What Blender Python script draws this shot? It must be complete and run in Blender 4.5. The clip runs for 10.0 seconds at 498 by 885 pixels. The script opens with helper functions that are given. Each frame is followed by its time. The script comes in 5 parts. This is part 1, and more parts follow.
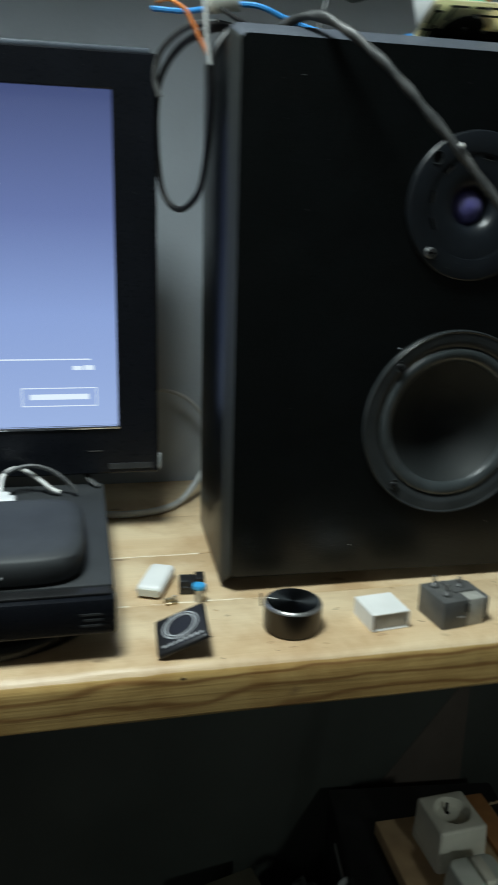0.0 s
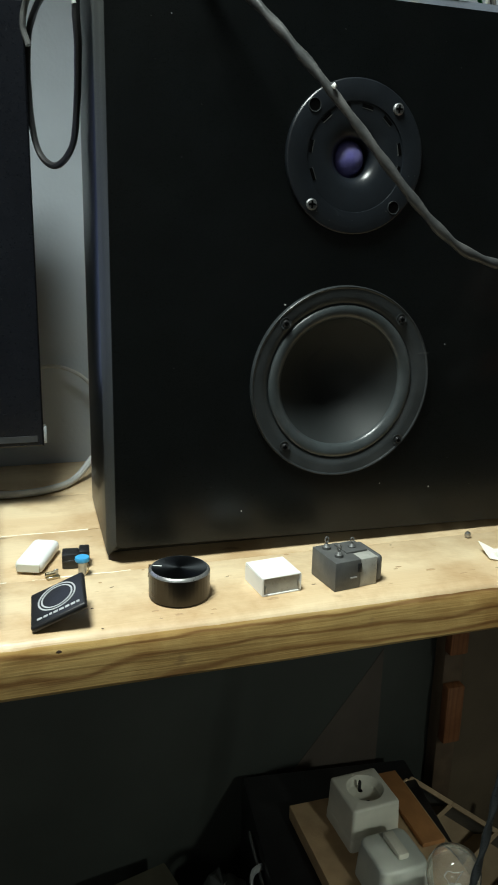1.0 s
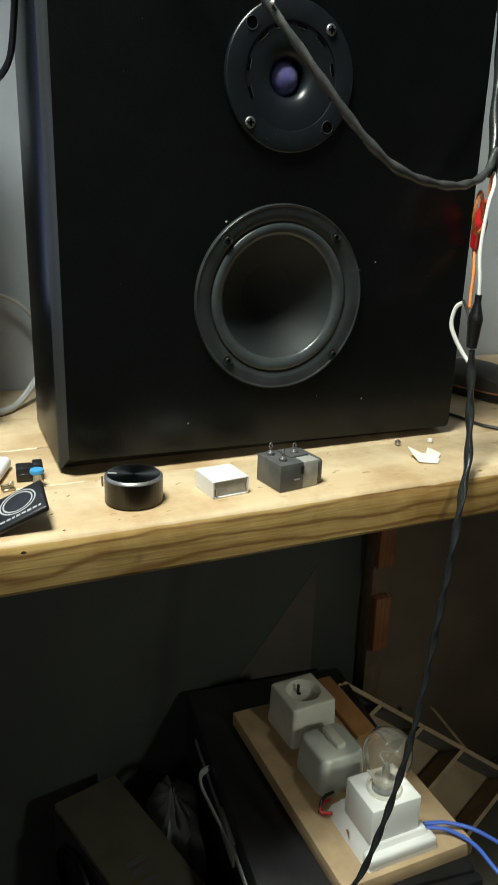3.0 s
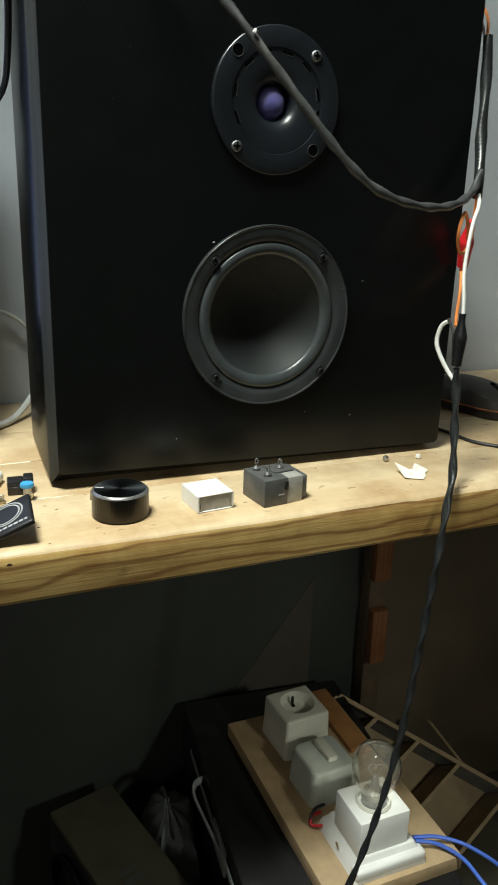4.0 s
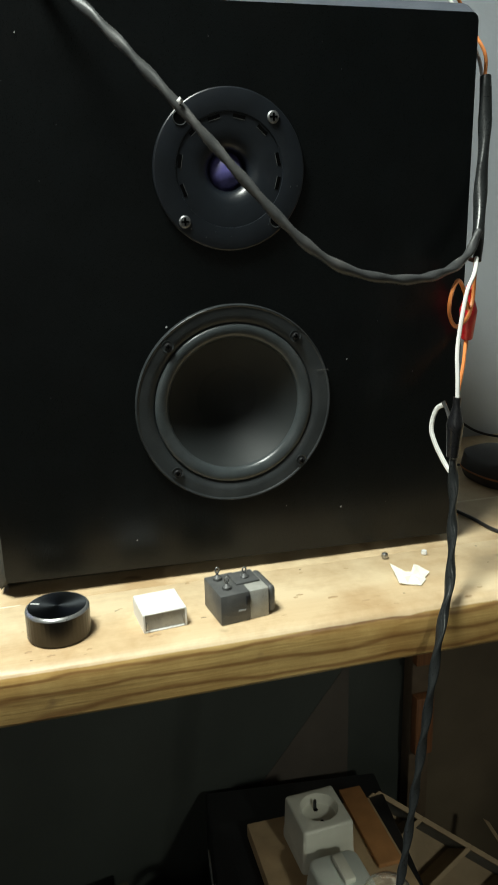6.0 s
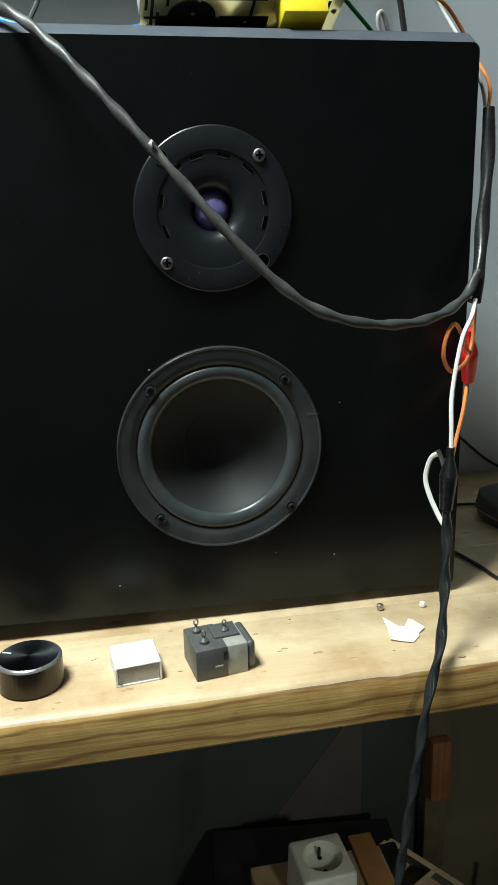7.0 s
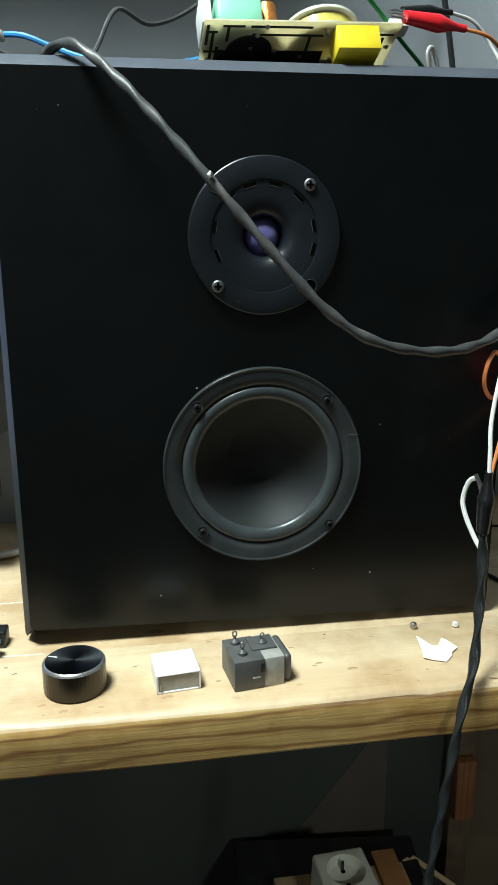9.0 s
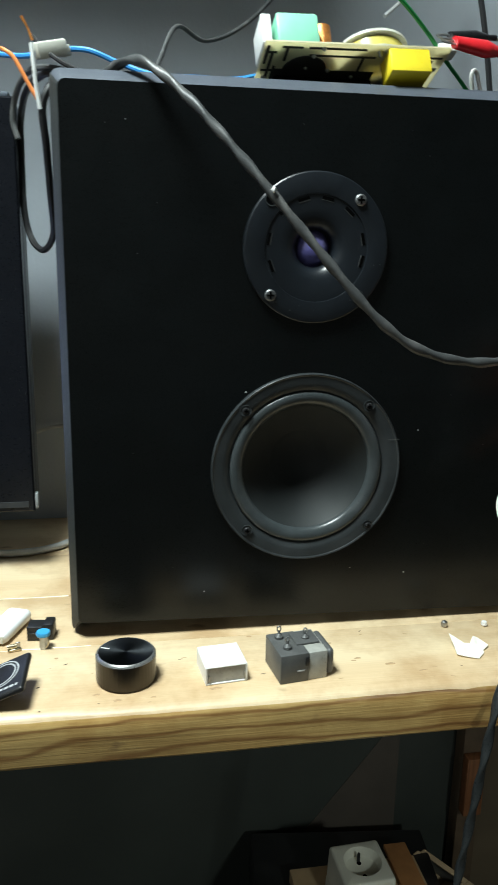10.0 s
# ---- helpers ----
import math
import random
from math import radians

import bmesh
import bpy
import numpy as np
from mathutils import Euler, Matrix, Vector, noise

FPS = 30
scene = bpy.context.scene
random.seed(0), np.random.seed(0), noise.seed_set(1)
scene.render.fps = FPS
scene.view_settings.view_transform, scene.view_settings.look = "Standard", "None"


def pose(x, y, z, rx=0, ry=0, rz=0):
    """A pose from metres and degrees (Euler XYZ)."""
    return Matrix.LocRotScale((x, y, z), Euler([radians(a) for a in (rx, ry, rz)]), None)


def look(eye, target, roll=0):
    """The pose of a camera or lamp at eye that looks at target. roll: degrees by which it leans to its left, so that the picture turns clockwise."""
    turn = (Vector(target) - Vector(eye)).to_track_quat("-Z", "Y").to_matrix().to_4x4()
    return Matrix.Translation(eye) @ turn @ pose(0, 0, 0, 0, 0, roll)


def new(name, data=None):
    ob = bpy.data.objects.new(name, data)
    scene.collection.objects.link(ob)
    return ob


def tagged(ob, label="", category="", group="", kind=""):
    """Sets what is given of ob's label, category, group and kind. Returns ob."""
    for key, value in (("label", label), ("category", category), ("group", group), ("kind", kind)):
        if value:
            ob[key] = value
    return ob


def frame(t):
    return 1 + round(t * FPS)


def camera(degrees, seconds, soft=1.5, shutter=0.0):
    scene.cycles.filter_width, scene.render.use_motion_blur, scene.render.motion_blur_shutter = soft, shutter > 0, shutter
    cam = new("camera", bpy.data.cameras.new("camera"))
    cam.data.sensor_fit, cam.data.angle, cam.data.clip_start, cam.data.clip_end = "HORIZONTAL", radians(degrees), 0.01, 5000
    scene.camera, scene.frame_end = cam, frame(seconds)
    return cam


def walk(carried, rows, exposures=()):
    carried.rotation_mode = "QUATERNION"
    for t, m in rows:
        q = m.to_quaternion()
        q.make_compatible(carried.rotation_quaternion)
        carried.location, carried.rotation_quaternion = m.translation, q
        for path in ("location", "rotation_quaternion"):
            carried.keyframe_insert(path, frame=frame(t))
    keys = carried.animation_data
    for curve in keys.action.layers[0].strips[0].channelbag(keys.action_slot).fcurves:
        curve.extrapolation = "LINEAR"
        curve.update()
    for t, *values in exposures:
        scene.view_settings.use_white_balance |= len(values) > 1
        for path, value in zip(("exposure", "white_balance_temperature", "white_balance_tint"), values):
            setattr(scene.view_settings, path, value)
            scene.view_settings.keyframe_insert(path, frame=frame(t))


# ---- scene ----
cam = camera(35.6, 10.0, shutter=0.6)
METRES, EYE, TILT, LEAN, TURN = 0.5, 1.04, 0.0, 0.0, -12.5
ROWS = [
    (0.0, 0.0, 0.0, 0.0, 0.42, -16.02, -1.47),
    (0.5, 0.0655, 0.0145, -0.0461, -3.23, -15.68, -1.53),
    (1.0, 0.0713, 0.0265, -0.0763, -4.95, -15.42, -1.35),
    (1.5, 0.0804, 0.0191, -0.0856, -6.76, -15.39, -1.65),
    (2.0, 0.0803, -0.0517, -0.1462, -7.73, -17.02, -1.92),
    (2.5, 0.0455, -0.0807, -0.1636, -9.62, -22.51, -1.33),
    (4.0, 0.0622, -0.072, -0.1013, -9.94, -18.16, -1.68),
    (4.5, 0.0765, -0.0778, -0.0962, -10.17, -17.9, -1.38),
    (5.0, 0.143, -0.0544, -0.0573, -9.01, -16.79, 0.42),
    (5.5, 0.231, 0.0228, -0.0492, -6.23, -16.74, 1.04),
    (7.0, 0.3983, 0.1239, 0.0039, 1.32, -15.52, 1.36),
    (7.5, 0.4147, 0.1258, 0.0033, 2.34, -15.57, 0.54),
    (8.0, 0.4016, 0.1122, 0.0073, 2.87, -15.57, 0.39),
    (8.5, 0.3572, 0.1083, 0.0238, 3.42, -15.1, 0.39),
    (9.0, 0.3746, 0.0923, 0.0249, 3.58, -14.76, 0.18),
    (9.5, 0.353, 0.0791, 0.0286, 3.52, -14.8, -0.03),
    (10.0, 0.2884, 0.0432, 0.0385, 2.93, -14.7, -1.09),
]
PATH = [(t, pose(0, 0, EYE, TILT, LEAN, TURN) @ pose(METRES * x, METRES * y, METRES * z, 90 + pitch, roll, yaw)) for t, x, y, z, yaw, pitch, roll in ROWS]
PATH += [
    (0.2, look((0.026, -0.003, 1.030), (0.483, 1.867, 0.490), 1.0)),
    (1.8, look((0.030, -0.003, 0.992), (0.722, 1.793, 0.448), 1.9)),
    (2.3, look((0.016, -0.038, 0.951), (0.733, 1.663, 0.182), 1.4)),
    (2.7, look((0.007, -0.024, 0.981), (0.753, 1.692, 0.273), 1.4)),
    (3.8, look((0.005, -0.034, 0.978), (0.792, 1.702, 0.372), 2.1)),
    (5.2, look((0.080, -0.025, 1.009), (0.757, 1.771, 0.450), -1.2)),
    (5.7, look((0.129, -0.005, 1.016), (0.693, 1.828, 0.447), -1.1)),
    (6.8, look((0.210, 0.011, 1.048), (0.543, 1.905, 0.499), -1.7)),
]
walk(cam, sorted(PATH, key=lambda row: row[0]), [(0.0, -0.68, 6050, 6), (0.4, -0.36, 6200, 6), (1.0, -0.08, 6350, 6), (1.8, 0.0, 6700, 8), (5.5, 0.0, 6700, 8), (7.0, 0.10, 6250, 7), (10.0, 0.12, 6050, 6)])

# ---- world and light ----
world = bpy.data.worlds.new("world")
world.use_nodes = True
scene.world = world
world.node_tree.nodes["Background"].inputs["Color"].default_value = (0.05, 0.055, 0.06, 1)
world.node_tree.nodes["Background"].inputs["Strength"].default_value = 0.02


def area_lamp(name, eye, target, size, watts, colour):
    data = bpy.data.lights.new(name, "AREA")
    data.shape, data.size, data.energy, data.color = "DISK", size, watts, colour
    ob = new(name, data)
    ob.matrix_world = look(eye, target)
    return ob


# the lamp hanging over the shelf, an added weak fill from deeper in the room and an added fill spot aimed under the
# shelf
area_lamp("ceiling_lamp", (-0.17, 0.265, 2.08), (-0.03, 0.36, 0.75), 0.40, 34, (0.93, 1.0, 0.94))
area_lamp("room_fill", (-1.5, -1.8, 1.75), (0.2, 0.7, 0.6), 0.7, 3.0, (0.97, 0.97, 0.90))
# fill spot with no source of its own, added to brighten the things below
spot = bpy.data.lights.new("under_shelf_fill", "SPOT")
spot.energy, spot.spot_size, spot.spot_blend, spot.shadow_soft_size, spot.color = 27, radians(33), 1.0, 0.06, (0.95, 1.0, 0.88)
new("under_shelf_fill", spot).matrix_world = look((0.75, -1.0, 1.45), (0.37, 0.48, 0.30))


# ---- materials ----
def links(m):
    return m.node_tree.nodes, m.node_tree.links


def mat(name, base, rough=0.5, metal=0.0, vary=0.15, scale=60.0, bump=0.05, fine=600.0, spec=0.5, stain=None, stain_amount=0.0, coords="Object", coat=0.0, along=None):
    """A painted, moulded or metal surface: two scales of variation in colour, roughness and relief."""
    m = bpy.data.materials.new(name)
    m.use_nodes = True
    n, l = links(m)
    b = n["Principled BSDF"]
    tc = n.new("ShaderNodeTexCoord")
    big, small = n.new("ShaderNodeTexNoise"), n.new("ShaderNodeTexNoise")
    big.inputs["Scale"].default_value, big.inputs["Detail"].default_value = scale, 4
    small.inputs["Scale"].default_value, small.inputs["Detail"].default_value = fine, 3
    place = tc.outputs[coords]
    if along:
        mp = n.new("ShaderNodeMapping")
        mp.inputs["Scale"].default_value = along
        l.new(place, mp.inputs["Vector"])
        place = mp.outputs["Vector"]
    l.new(place, big.inputs["Vector"])
    l.new(tc.outputs[coords], small.inputs["Vector"])
    ramp = n.new("ShaderNodeValToRGB")
    lo, hi = [c * (1 - vary) for c in base], [min(1, c * (1 + vary)) for c in base]
    ramp.color_ramp.elements[0].position, ramp.color_ramp.elements[0].color = 0.3, (*lo, 1)
    ramp.color_ramp.elements[1].position, ramp.color_ramp.elements[1].color = 0.7, (*hi, 1)
    l.new(big.outputs["Fac"], ramp.inputs["Fac"])
    colour = ramp.outputs["Color"]
    if stain:
        spots = n.new("ShaderNodeTexNoise")
        spots.inputs["Scale"].default_value, spots.inputs["Detail"].default_value = scale * 0.35, 8
        l.new(place, spots.inputs["Vector"])
        sr = n.new("ShaderNodeValToRGB")
        sr.color_ramp.elements[0].position, sr.color_ramp.elements[1].position = 0.52, 0.72
        sr.color_ramp.elements[1].color = (stain_amount,) * 3 + (1,)
        l.new(spots.outputs["Fac"], sr.inputs["Fac"])
        mix = n.new("ShaderNodeMix")
        mix.data_type = "RGBA"
        l.new(sr.outputs["Color"], mix.inputs["Factor"])
        l.new(colour, mix.inputs["A"])
        mix.inputs["B"].default_value = (*stain, 1)
        colour = mix.outputs["Result"]
    l.new(colour, b.inputs["Base Color"])
    rr = n.new("ShaderNodeMapRange")
    rr.inputs["To Min"].default_value, rr.inputs["To Max"].default_value = max(0.02, rough - 0.1), min(1, rough + 0.1)
    l.new(small.outputs["Fac"], rr.inputs["Value"])
    l.new(rr.outputs["Result"], b.inputs["Roughness"])
    bp = n.new("ShaderNodeBump")
    bp.inputs["Strength"].default_value, bp.inputs["Distance"].default_value = bump, 0.001
    l.new(small.outputs["Fac"], bp.inputs["Height"])
    l.new(bp.outputs["Normal"], b.inputs["Normal"])
    b.inputs["Metallic"].default_value = metal
    b.inputs["Specular IOR Level"].default_value = spec
    b.inputs["Coat Weight"].default_value = coat
    b.inputs["Coat Roughness"].default_value = 0.15
    return m


def wood(name, pale, dark, ring=42.0, rough=0.5, knots=True, worn=True, late=0.62, grain=0.35, along=0.14, warped=0.03):
    """Sawn pine along x: growth rings cut by the faces, fibres, knots, handling stains."""
    m = bpy.data.materials.new(name)
    m.use_nodes = True
    n, l = links(m)
    b = n["Principled BSDF"]
    tc, info = n.new("ShaderNodeTexCoord"), n.new("ShaderNodeObjectInfo")
    shift = n.new("ShaderNodeVectorMath")
    shift.operation = "MULTIPLY_ADD"
    l.new(info.outputs["Random"], shift.inputs[0])
    shift.inputs[1].default_value = (3.1, 0.05, -0.02)
    l.new(tc.outputs["Object"], shift.inputs[2])
    stretch = n.new("ShaderNodeMapping")
    stretch.inputs["Location"].default_value = (0, -0.02, 0.085)
    stretch.inputs["Scale"].default_value = (along, 1, 1)
    l.new(shift.outputs["Vector"], stretch.inputs["Vector"])
    warp = n.new("ShaderNodeTexNoise")
    warp.inputs["Scale"].default_value, warp.inputs["Detail"].default_value = 13, 3
    l.new(stretch.outputs["Vector"], warp.inputs["Vector"])
    add = n.new("ShaderNodeVectorMath")
    add.operation = "MULTIPLY_ADD"
    l.new(warp.outputs["Color"], add.inputs[0])
    add.inputs[1].default_value = (0.0, warped, warped)
    l.new(stretch.outputs["Vector"], add.inputs[2])
    rings = n.new("ShaderNodeTexWave")
    rings.wave_type, rings.rings_direction, rings.wave_profile = "RINGS", "X", "SIN"
    rings.inputs["Scale"].default_value, rings.inputs["Distortion"].default_value = ring, 5.0
    rings.inputs["Detail"].default_value, rings.inputs["Detail Scale"].default_value = 3, 1.0
    l.new(add.outputs["Vector"], rings.inputs["Vector"])
    fib = n.new("ShaderNodeMapping")
    fib.inputs["Scale"].default_value = (12, 700, 700)
    l.new(shift.outputs["Vector"], fib.inputs["Vector"])
    fibre = n.new("ShaderNodeTexNoise")
    fibre.inputs["Scale"].default_value, fibre.inputs["Detail"].default_value = 1, 3
    l.new(fib.outputs["Vector"], fibre.inputs["Vector"])
    ramp = n.new("ShaderNodeValToRGB")
    e = ramp.color_ramp.elements
    e[0].position, e[0].color = 0.0, (*pale, 1)
    e[1].position, e[1].color = 1.0, (*dark, 1)
    mid = ramp.color_ramp.elements.new(late)
    mid.color = (*[p * 0.75 + d * 0.25 for p, d in zip(pale, dark)], 1)
    band = ramp.color_ramp.elements.new(late + (1 - late) * 0.45)
    band.color = (*[p * 0.45 + d * 0.55 for p, d in zip(pale, dark)], 1)
    l.new(rings.outputs["Color"], ramp.inputs["Fac"])
    mixf = n.new("ShaderNodeMix")
    mixf.data_type, mixf.blend_type = "RGBA", "MULTIPLY"
    mixf.inputs["Factor"].default_value = grain
    l.new(ramp.outputs["Color"], mixf.inputs["A"])
    fr = n.new("ShaderNodeValToRGB")
    fr.color_ramp.elements[0].position, fr.color_ramp.elements[0].color = 0.3, (0.55, 0.45, 0.35, 1)
    fr.color_ramp.elements[1].position = 0.6
    l.new(fibre.outputs["Fac"], fr.inputs["Fac"])
    l.new(fr.outputs["Color"], mixf.inputs["B"])
    colour = mixf.outputs["Result"]
    # small dents and stains
    vor = n.new("ShaderNodeTexVoronoi")
    vm = n.new("ShaderNodeMapping")
    vm.inputs["Scale"].default_value = (22, 45, 45)
    l.new(shift.outputs["Vector"], vm.inputs["Vector"])
    vw = n.new("ShaderNodeTexNoise")
    vw.inputs["Scale"].default_value, vw.inputs["Detail"].default_value = 2.5, 2
    l.new(vm.outputs["Vector"], vw.inputs["Vector"])
    va = n.new("ShaderNodeVectorMath")
    va.operation = "MULTIPLY_ADD"
    l.new(vw.outputs["Color"], va.inputs[0])
    va.inputs[1].default_value = (0.5, 0.5, 0.5)
    l.new(vm.outputs["Vector"], va.inputs[2])
    l.new(va.outputs["Vector"], vor.inputs["Vector"])
    vor.inputs["Scale"].default_value = 1
    vr = n.new("ShaderNodeMapRange")
    vr.inputs["From Min"].default_value, vr.inputs["From Max"].default_value = 0.17, 0.06
    l.new(vor.outputs["Distance"], vr.inputs["Value"])
    vs = n.new("ShaderNodeMapRange")
    vs.inputs["From Min"].default_value, vs.inputs["From Max"].default_value = 0.50, 0.56
    l.new(vor.outputs["Color"], vs.inputs["Value"])
    vmul = n.new("ShaderNodeMath")
    vmul.operation = "MULTIPLY"
    l.new(vr.outputs["Result"], vmul.inputs[0])
    l.new(vs.outputs["Result"], vmul.inputs[1])
    vmul2 = n.new("ShaderNodeMath")
    vmul2.operation = "MULTIPLY"
    l.new(vmul.outputs["Value"], vmul2.inputs[0])
    vmul2.inputs[1].default_value = 0.6 if knots else 0.0
    mixk = n.new("ShaderNodeMix")
    mixk.data_type = "RGBA"
    l.new(vmul2.outputs["Value"], mixk.inputs["Factor"])
    l.new(colour, mixk.inputs["A"])
    mixk.inputs["B"].default_value = (0.16, 0.09, 0.05, 1)
    # broad blotches from handling
    blot = n.new("ShaderNodeTexNoise")
    blot.inputs["Scale"].default_value, blot.inputs["Detail"].default_value, blot.inputs["Roughness"].default_value = 13, 8, 0.64
    l.new(shift.outputs["Vector"], blot.inputs["Vector"])
    br = n.new("ShaderNodeValToRGB")
    br.color_ramp.elements[0].position, br.color_ramp.elements[0].color = 0.38, (0.64, 0.52, 0.40, 1)
    br.color_ramp.elements[1].position = 0.58
    l.new(blot.outputs["Fac"], br.inputs["Fac"])
    mixb = n.new("ShaderNodeMix")
    mixb.data_type, mixb.blend_type = "RGBA", "MULTIPLY"
    mixb.inputs["Factor"].default_value = 0.7 if worn else 0.3
    l.new(mixk.outputs["Result"], mixb.inputs["A"])
    l.new(br.outputs["Color"], mixb.inputs["B"])
    l.new(mixb.outputs["Result"], b.inputs["Base Color"])
    rr = n.new("ShaderNodeMapRange")
    rr.inputs["To Min"].default_value, rr.inputs["To Max"].default_value = rough - 0.12, rough + 0.15
    l.new(fibre.outputs["Fac"], rr.inputs["Value"])
    l.new(rr.outputs["Result"], b.inputs["Roughness"])
    bp = n.new("ShaderNodeBump")
    bp.inputs["Strength"].default_value, bp.inputs["Distance"].default_value = 0.25, 0.0008
    l.new(fibre.outputs["Fac"], bp.inputs["Height"])
    bp2 = n.new("ShaderNodeBump")
    bp2.inputs["Strength"].default_value, bp2.inputs["Distance"].default_value = 0.3, 0.002
    l.new(blot.outputs["Fac"], bp2.inputs["Height"])
    l.new(bp2.outputs["Normal"], bp.inputs["Normal"])
    l.new(bp.outputs["Normal"], b.inputs["Normal"])
    return m


def glass(name, tint=(1, 1, 1), rough=0.02):
    m = bpy.data.materials.new(name)
    m.use_nodes = True
    b = m.node_tree.nodes["Principled BSDF"]
    b.inputs["Base Color"].default_value = (*tint, 1)
    b.inputs["Roughness"].default_value = rough
    b.inputs["Transmission Weight"].default_value = 0.975
    b.inputs["IOR"].default_value = 1.45
    return m


def glow(name, colour, strength):
    m = bpy.data.materials.new(name)
    m.use_nodes = True
    b = m.node_tree.nodes["Principled BSDF"]
    b.inputs["Base Color"].default_value = (0.02, 0.02, 0.02, 1)
    b.inputs["Emission Color"].default_value = (*colour, 1)
    b.inputs["Emission Strength"].default_value = strength
    return m


def screen_glow(name, z0, z1):
    """A lit display: deep blue above, paler below."""
    m = bpy.data.materials.new(name)
    m.use_nodes = True
    n, l = links(m)
    b = n["Principled BSDF"]
    b.inputs["Base Color"].default_value = (0.01, 0.01, 0.012, 1)
    b.inputs["Roughness"].default_value = 0.25
    tc, sep, mr = n.new("ShaderNodeTexCoord"), n.new("ShaderNodeSeparateXYZ"), n.new("ShaderNodeMapRange")
    l.new(tc.outputs["Object"], sep.inputs["Vector"])
    l.new(sep.outputs["Z"], mr.inputs["Value"])
    mr.inputs["From Min"].default_value, mr.inputs["From Max"].default_value = z0, z1
    ramp = n.new("ShaderNodeValToRGB")
    e = ramp.color_ramp.elements
    e[0].position, e[0].color = 0.0, (0.40, 0.505, 0.80, 1)
    e[1].position, e[1].color = 1.0, (0.070, 0.090, 0.21, 1)
    a = e.new(0.35)
    a.color = (0.31, 0.405, 0.72, 1)
    a = e.new(0.65)
    a.color = (0.16, 0.205, 0.43, 1)
    l.new(mr.outputs["Result"], ramp.inputs["Fac"])
    l.new(ramp.outputs["Color"], b.inputs["Emission Color"])
    b.inputs["Emission Strength"].default_value = 1.4
    return m


PINE = wood("planed_pine", (0.755, 0.605, 0.395), (0.665, 0.500, 0.305), ring=9.0, rough=0.38, grain=0.15, along=0.2)
# bolder grain for the front edge, with its shade painted in as a darker tone
PINE_EDGE = wood("sawn_shaded_pine", (0.56, 0.380, 0.140), (0.285, 0.155, 0.052), ring=24.0, rough=0.34, late=0.76, along=0.30, warped=0.05, grain=0.45)
KNOT = mat("pine_knot", (0.46, 0.31, 0.17), 0.5, vary=0.3, scale=300, bump=0.2)
GLUE = mat("bare_pale_wood", (0.80, 0.72, 0.56), 0.5, vary=0.15, scale=200, bump=0.3)
CRACK = mat("dark_crack", (0.07, 0.04, 0.022), 0.7, vary=0.3, scale=300)
POST_WOOD = wood("stained_pine", (0.25, 0.105, 0.042), (0.19, 0.078, 0.030), rough=0.55, knots=False)
PLY = mat("plywood", (0.50, 0.36, 0.21), 0.6, vary=0.18, scale=30, bump=0.2, fine=350, stain=(0.3, 0.19, 0.1), stain_amount=0.4)
WALL = mat("grey_wall_paint", (0.48, 0.525, 0.58), 0.75, vary=0.10, scale=6, bump=0.3, fine=240, stain=(0.40, 0.38, 0.34), stain_amount=0.35)
POSTDARK = mat("dark_brown_post", (0.105, 0.072, 0.045), 0.6, vary=0.25, scale=40, bump=0.2)
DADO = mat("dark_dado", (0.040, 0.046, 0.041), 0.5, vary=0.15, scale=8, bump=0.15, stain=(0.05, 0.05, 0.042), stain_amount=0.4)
BROWN = mat("brown_panel", (0.125, 0.096, 0.062), 0.55, vary=0.2, scale=9, bump=0.2, stain=(0.11, 0.08, 0.055), stain_amount=0.5)
# brown a little above the panel's tone, for the light patch painted on it
LIGHT_PATCH = mat("brown_light_patch", (0.070, 0.058, 0.048), 0.65, vary=0.15, scale=14, bump=0.15)
ROOM = mat("room_paint", (0.45, 0.44, 0.42), 0.8, vary=0.08, scale=4, bump=0.1)
FLOOR = mat("dark_floor", (0.09, 0.08, 0.07), 0.6, vary=0.25, scale=9, bump=0.2, stain=(0.16, 0.14, 0.12), stain_amount=0.5)
VINYL = mat("black_vinyl", (0.0024, 0.0033, 0.0036), 0.30, vary=0.2, scale=40, bump=0.015, fine=1400, spec=0.33, stain=(0.0045, 0.0046, 0.0044), stain_amount=0.3)
# worn, dusty chamfers; the light falling on them is also in these paler tones
EDGE = mat("worn_lit_edge", (0.027, 0.030, 0.028), 0.6, vary=0.3, scale=120, bump=0.3, fine=900, stain=(0.030, 0.034, 0.035), stain_amount=0.5, along=(2.2, 1.2, 0.06))
DUST_LIT = mat("dusty_lit_edge", (0.066, 0.076, 0.096), 0.5, vary=0.12, scale=60, bump=0.1, fine=900, stain=(0.10, 0.11, 0.13), stain_amount=0.35)
PLATE = mat("tweeter_plate", (0.0085, 0.011, 0.0145), 0.33, vary=0.15, scale=70, bump=0.05, fine=1800, stain=(0.022, 0.026, 0.032), stain_amount=0.35)
FRAME = mat("driver_frame", (0.027, 0.031, 0.033), 0.34, vary=0.15, scale=70, bump=0.06, fine=1800, stain=(0.07, 0.075, 0.08), stain_amount=0.3)
RUBBER = mat("surround_rubber", (0.044, 0.052, 0.055), 0.31, vary=0.2, scale=80, bump=0.06, fine=900, stain=(0.10, 0.105, 0.11), stain_amount=0.35)
CONE = mat("paper_cone", (0.0150, 0.0178, 0.0182), 0.60, vary=0.15, scale=50, bump=0.06, fine=1500, spec=0.38, stain=(0.026, 0.028, 0.026), stain_amount=0.3)
DOME = mat("violet_dome", (0.115, 0.108, 0.32), 0.32, vary=0.35, scale=160, bump=0.3, fine=1500, stain=(0.26, 0.24, 0.46), stain_amount=0.6)
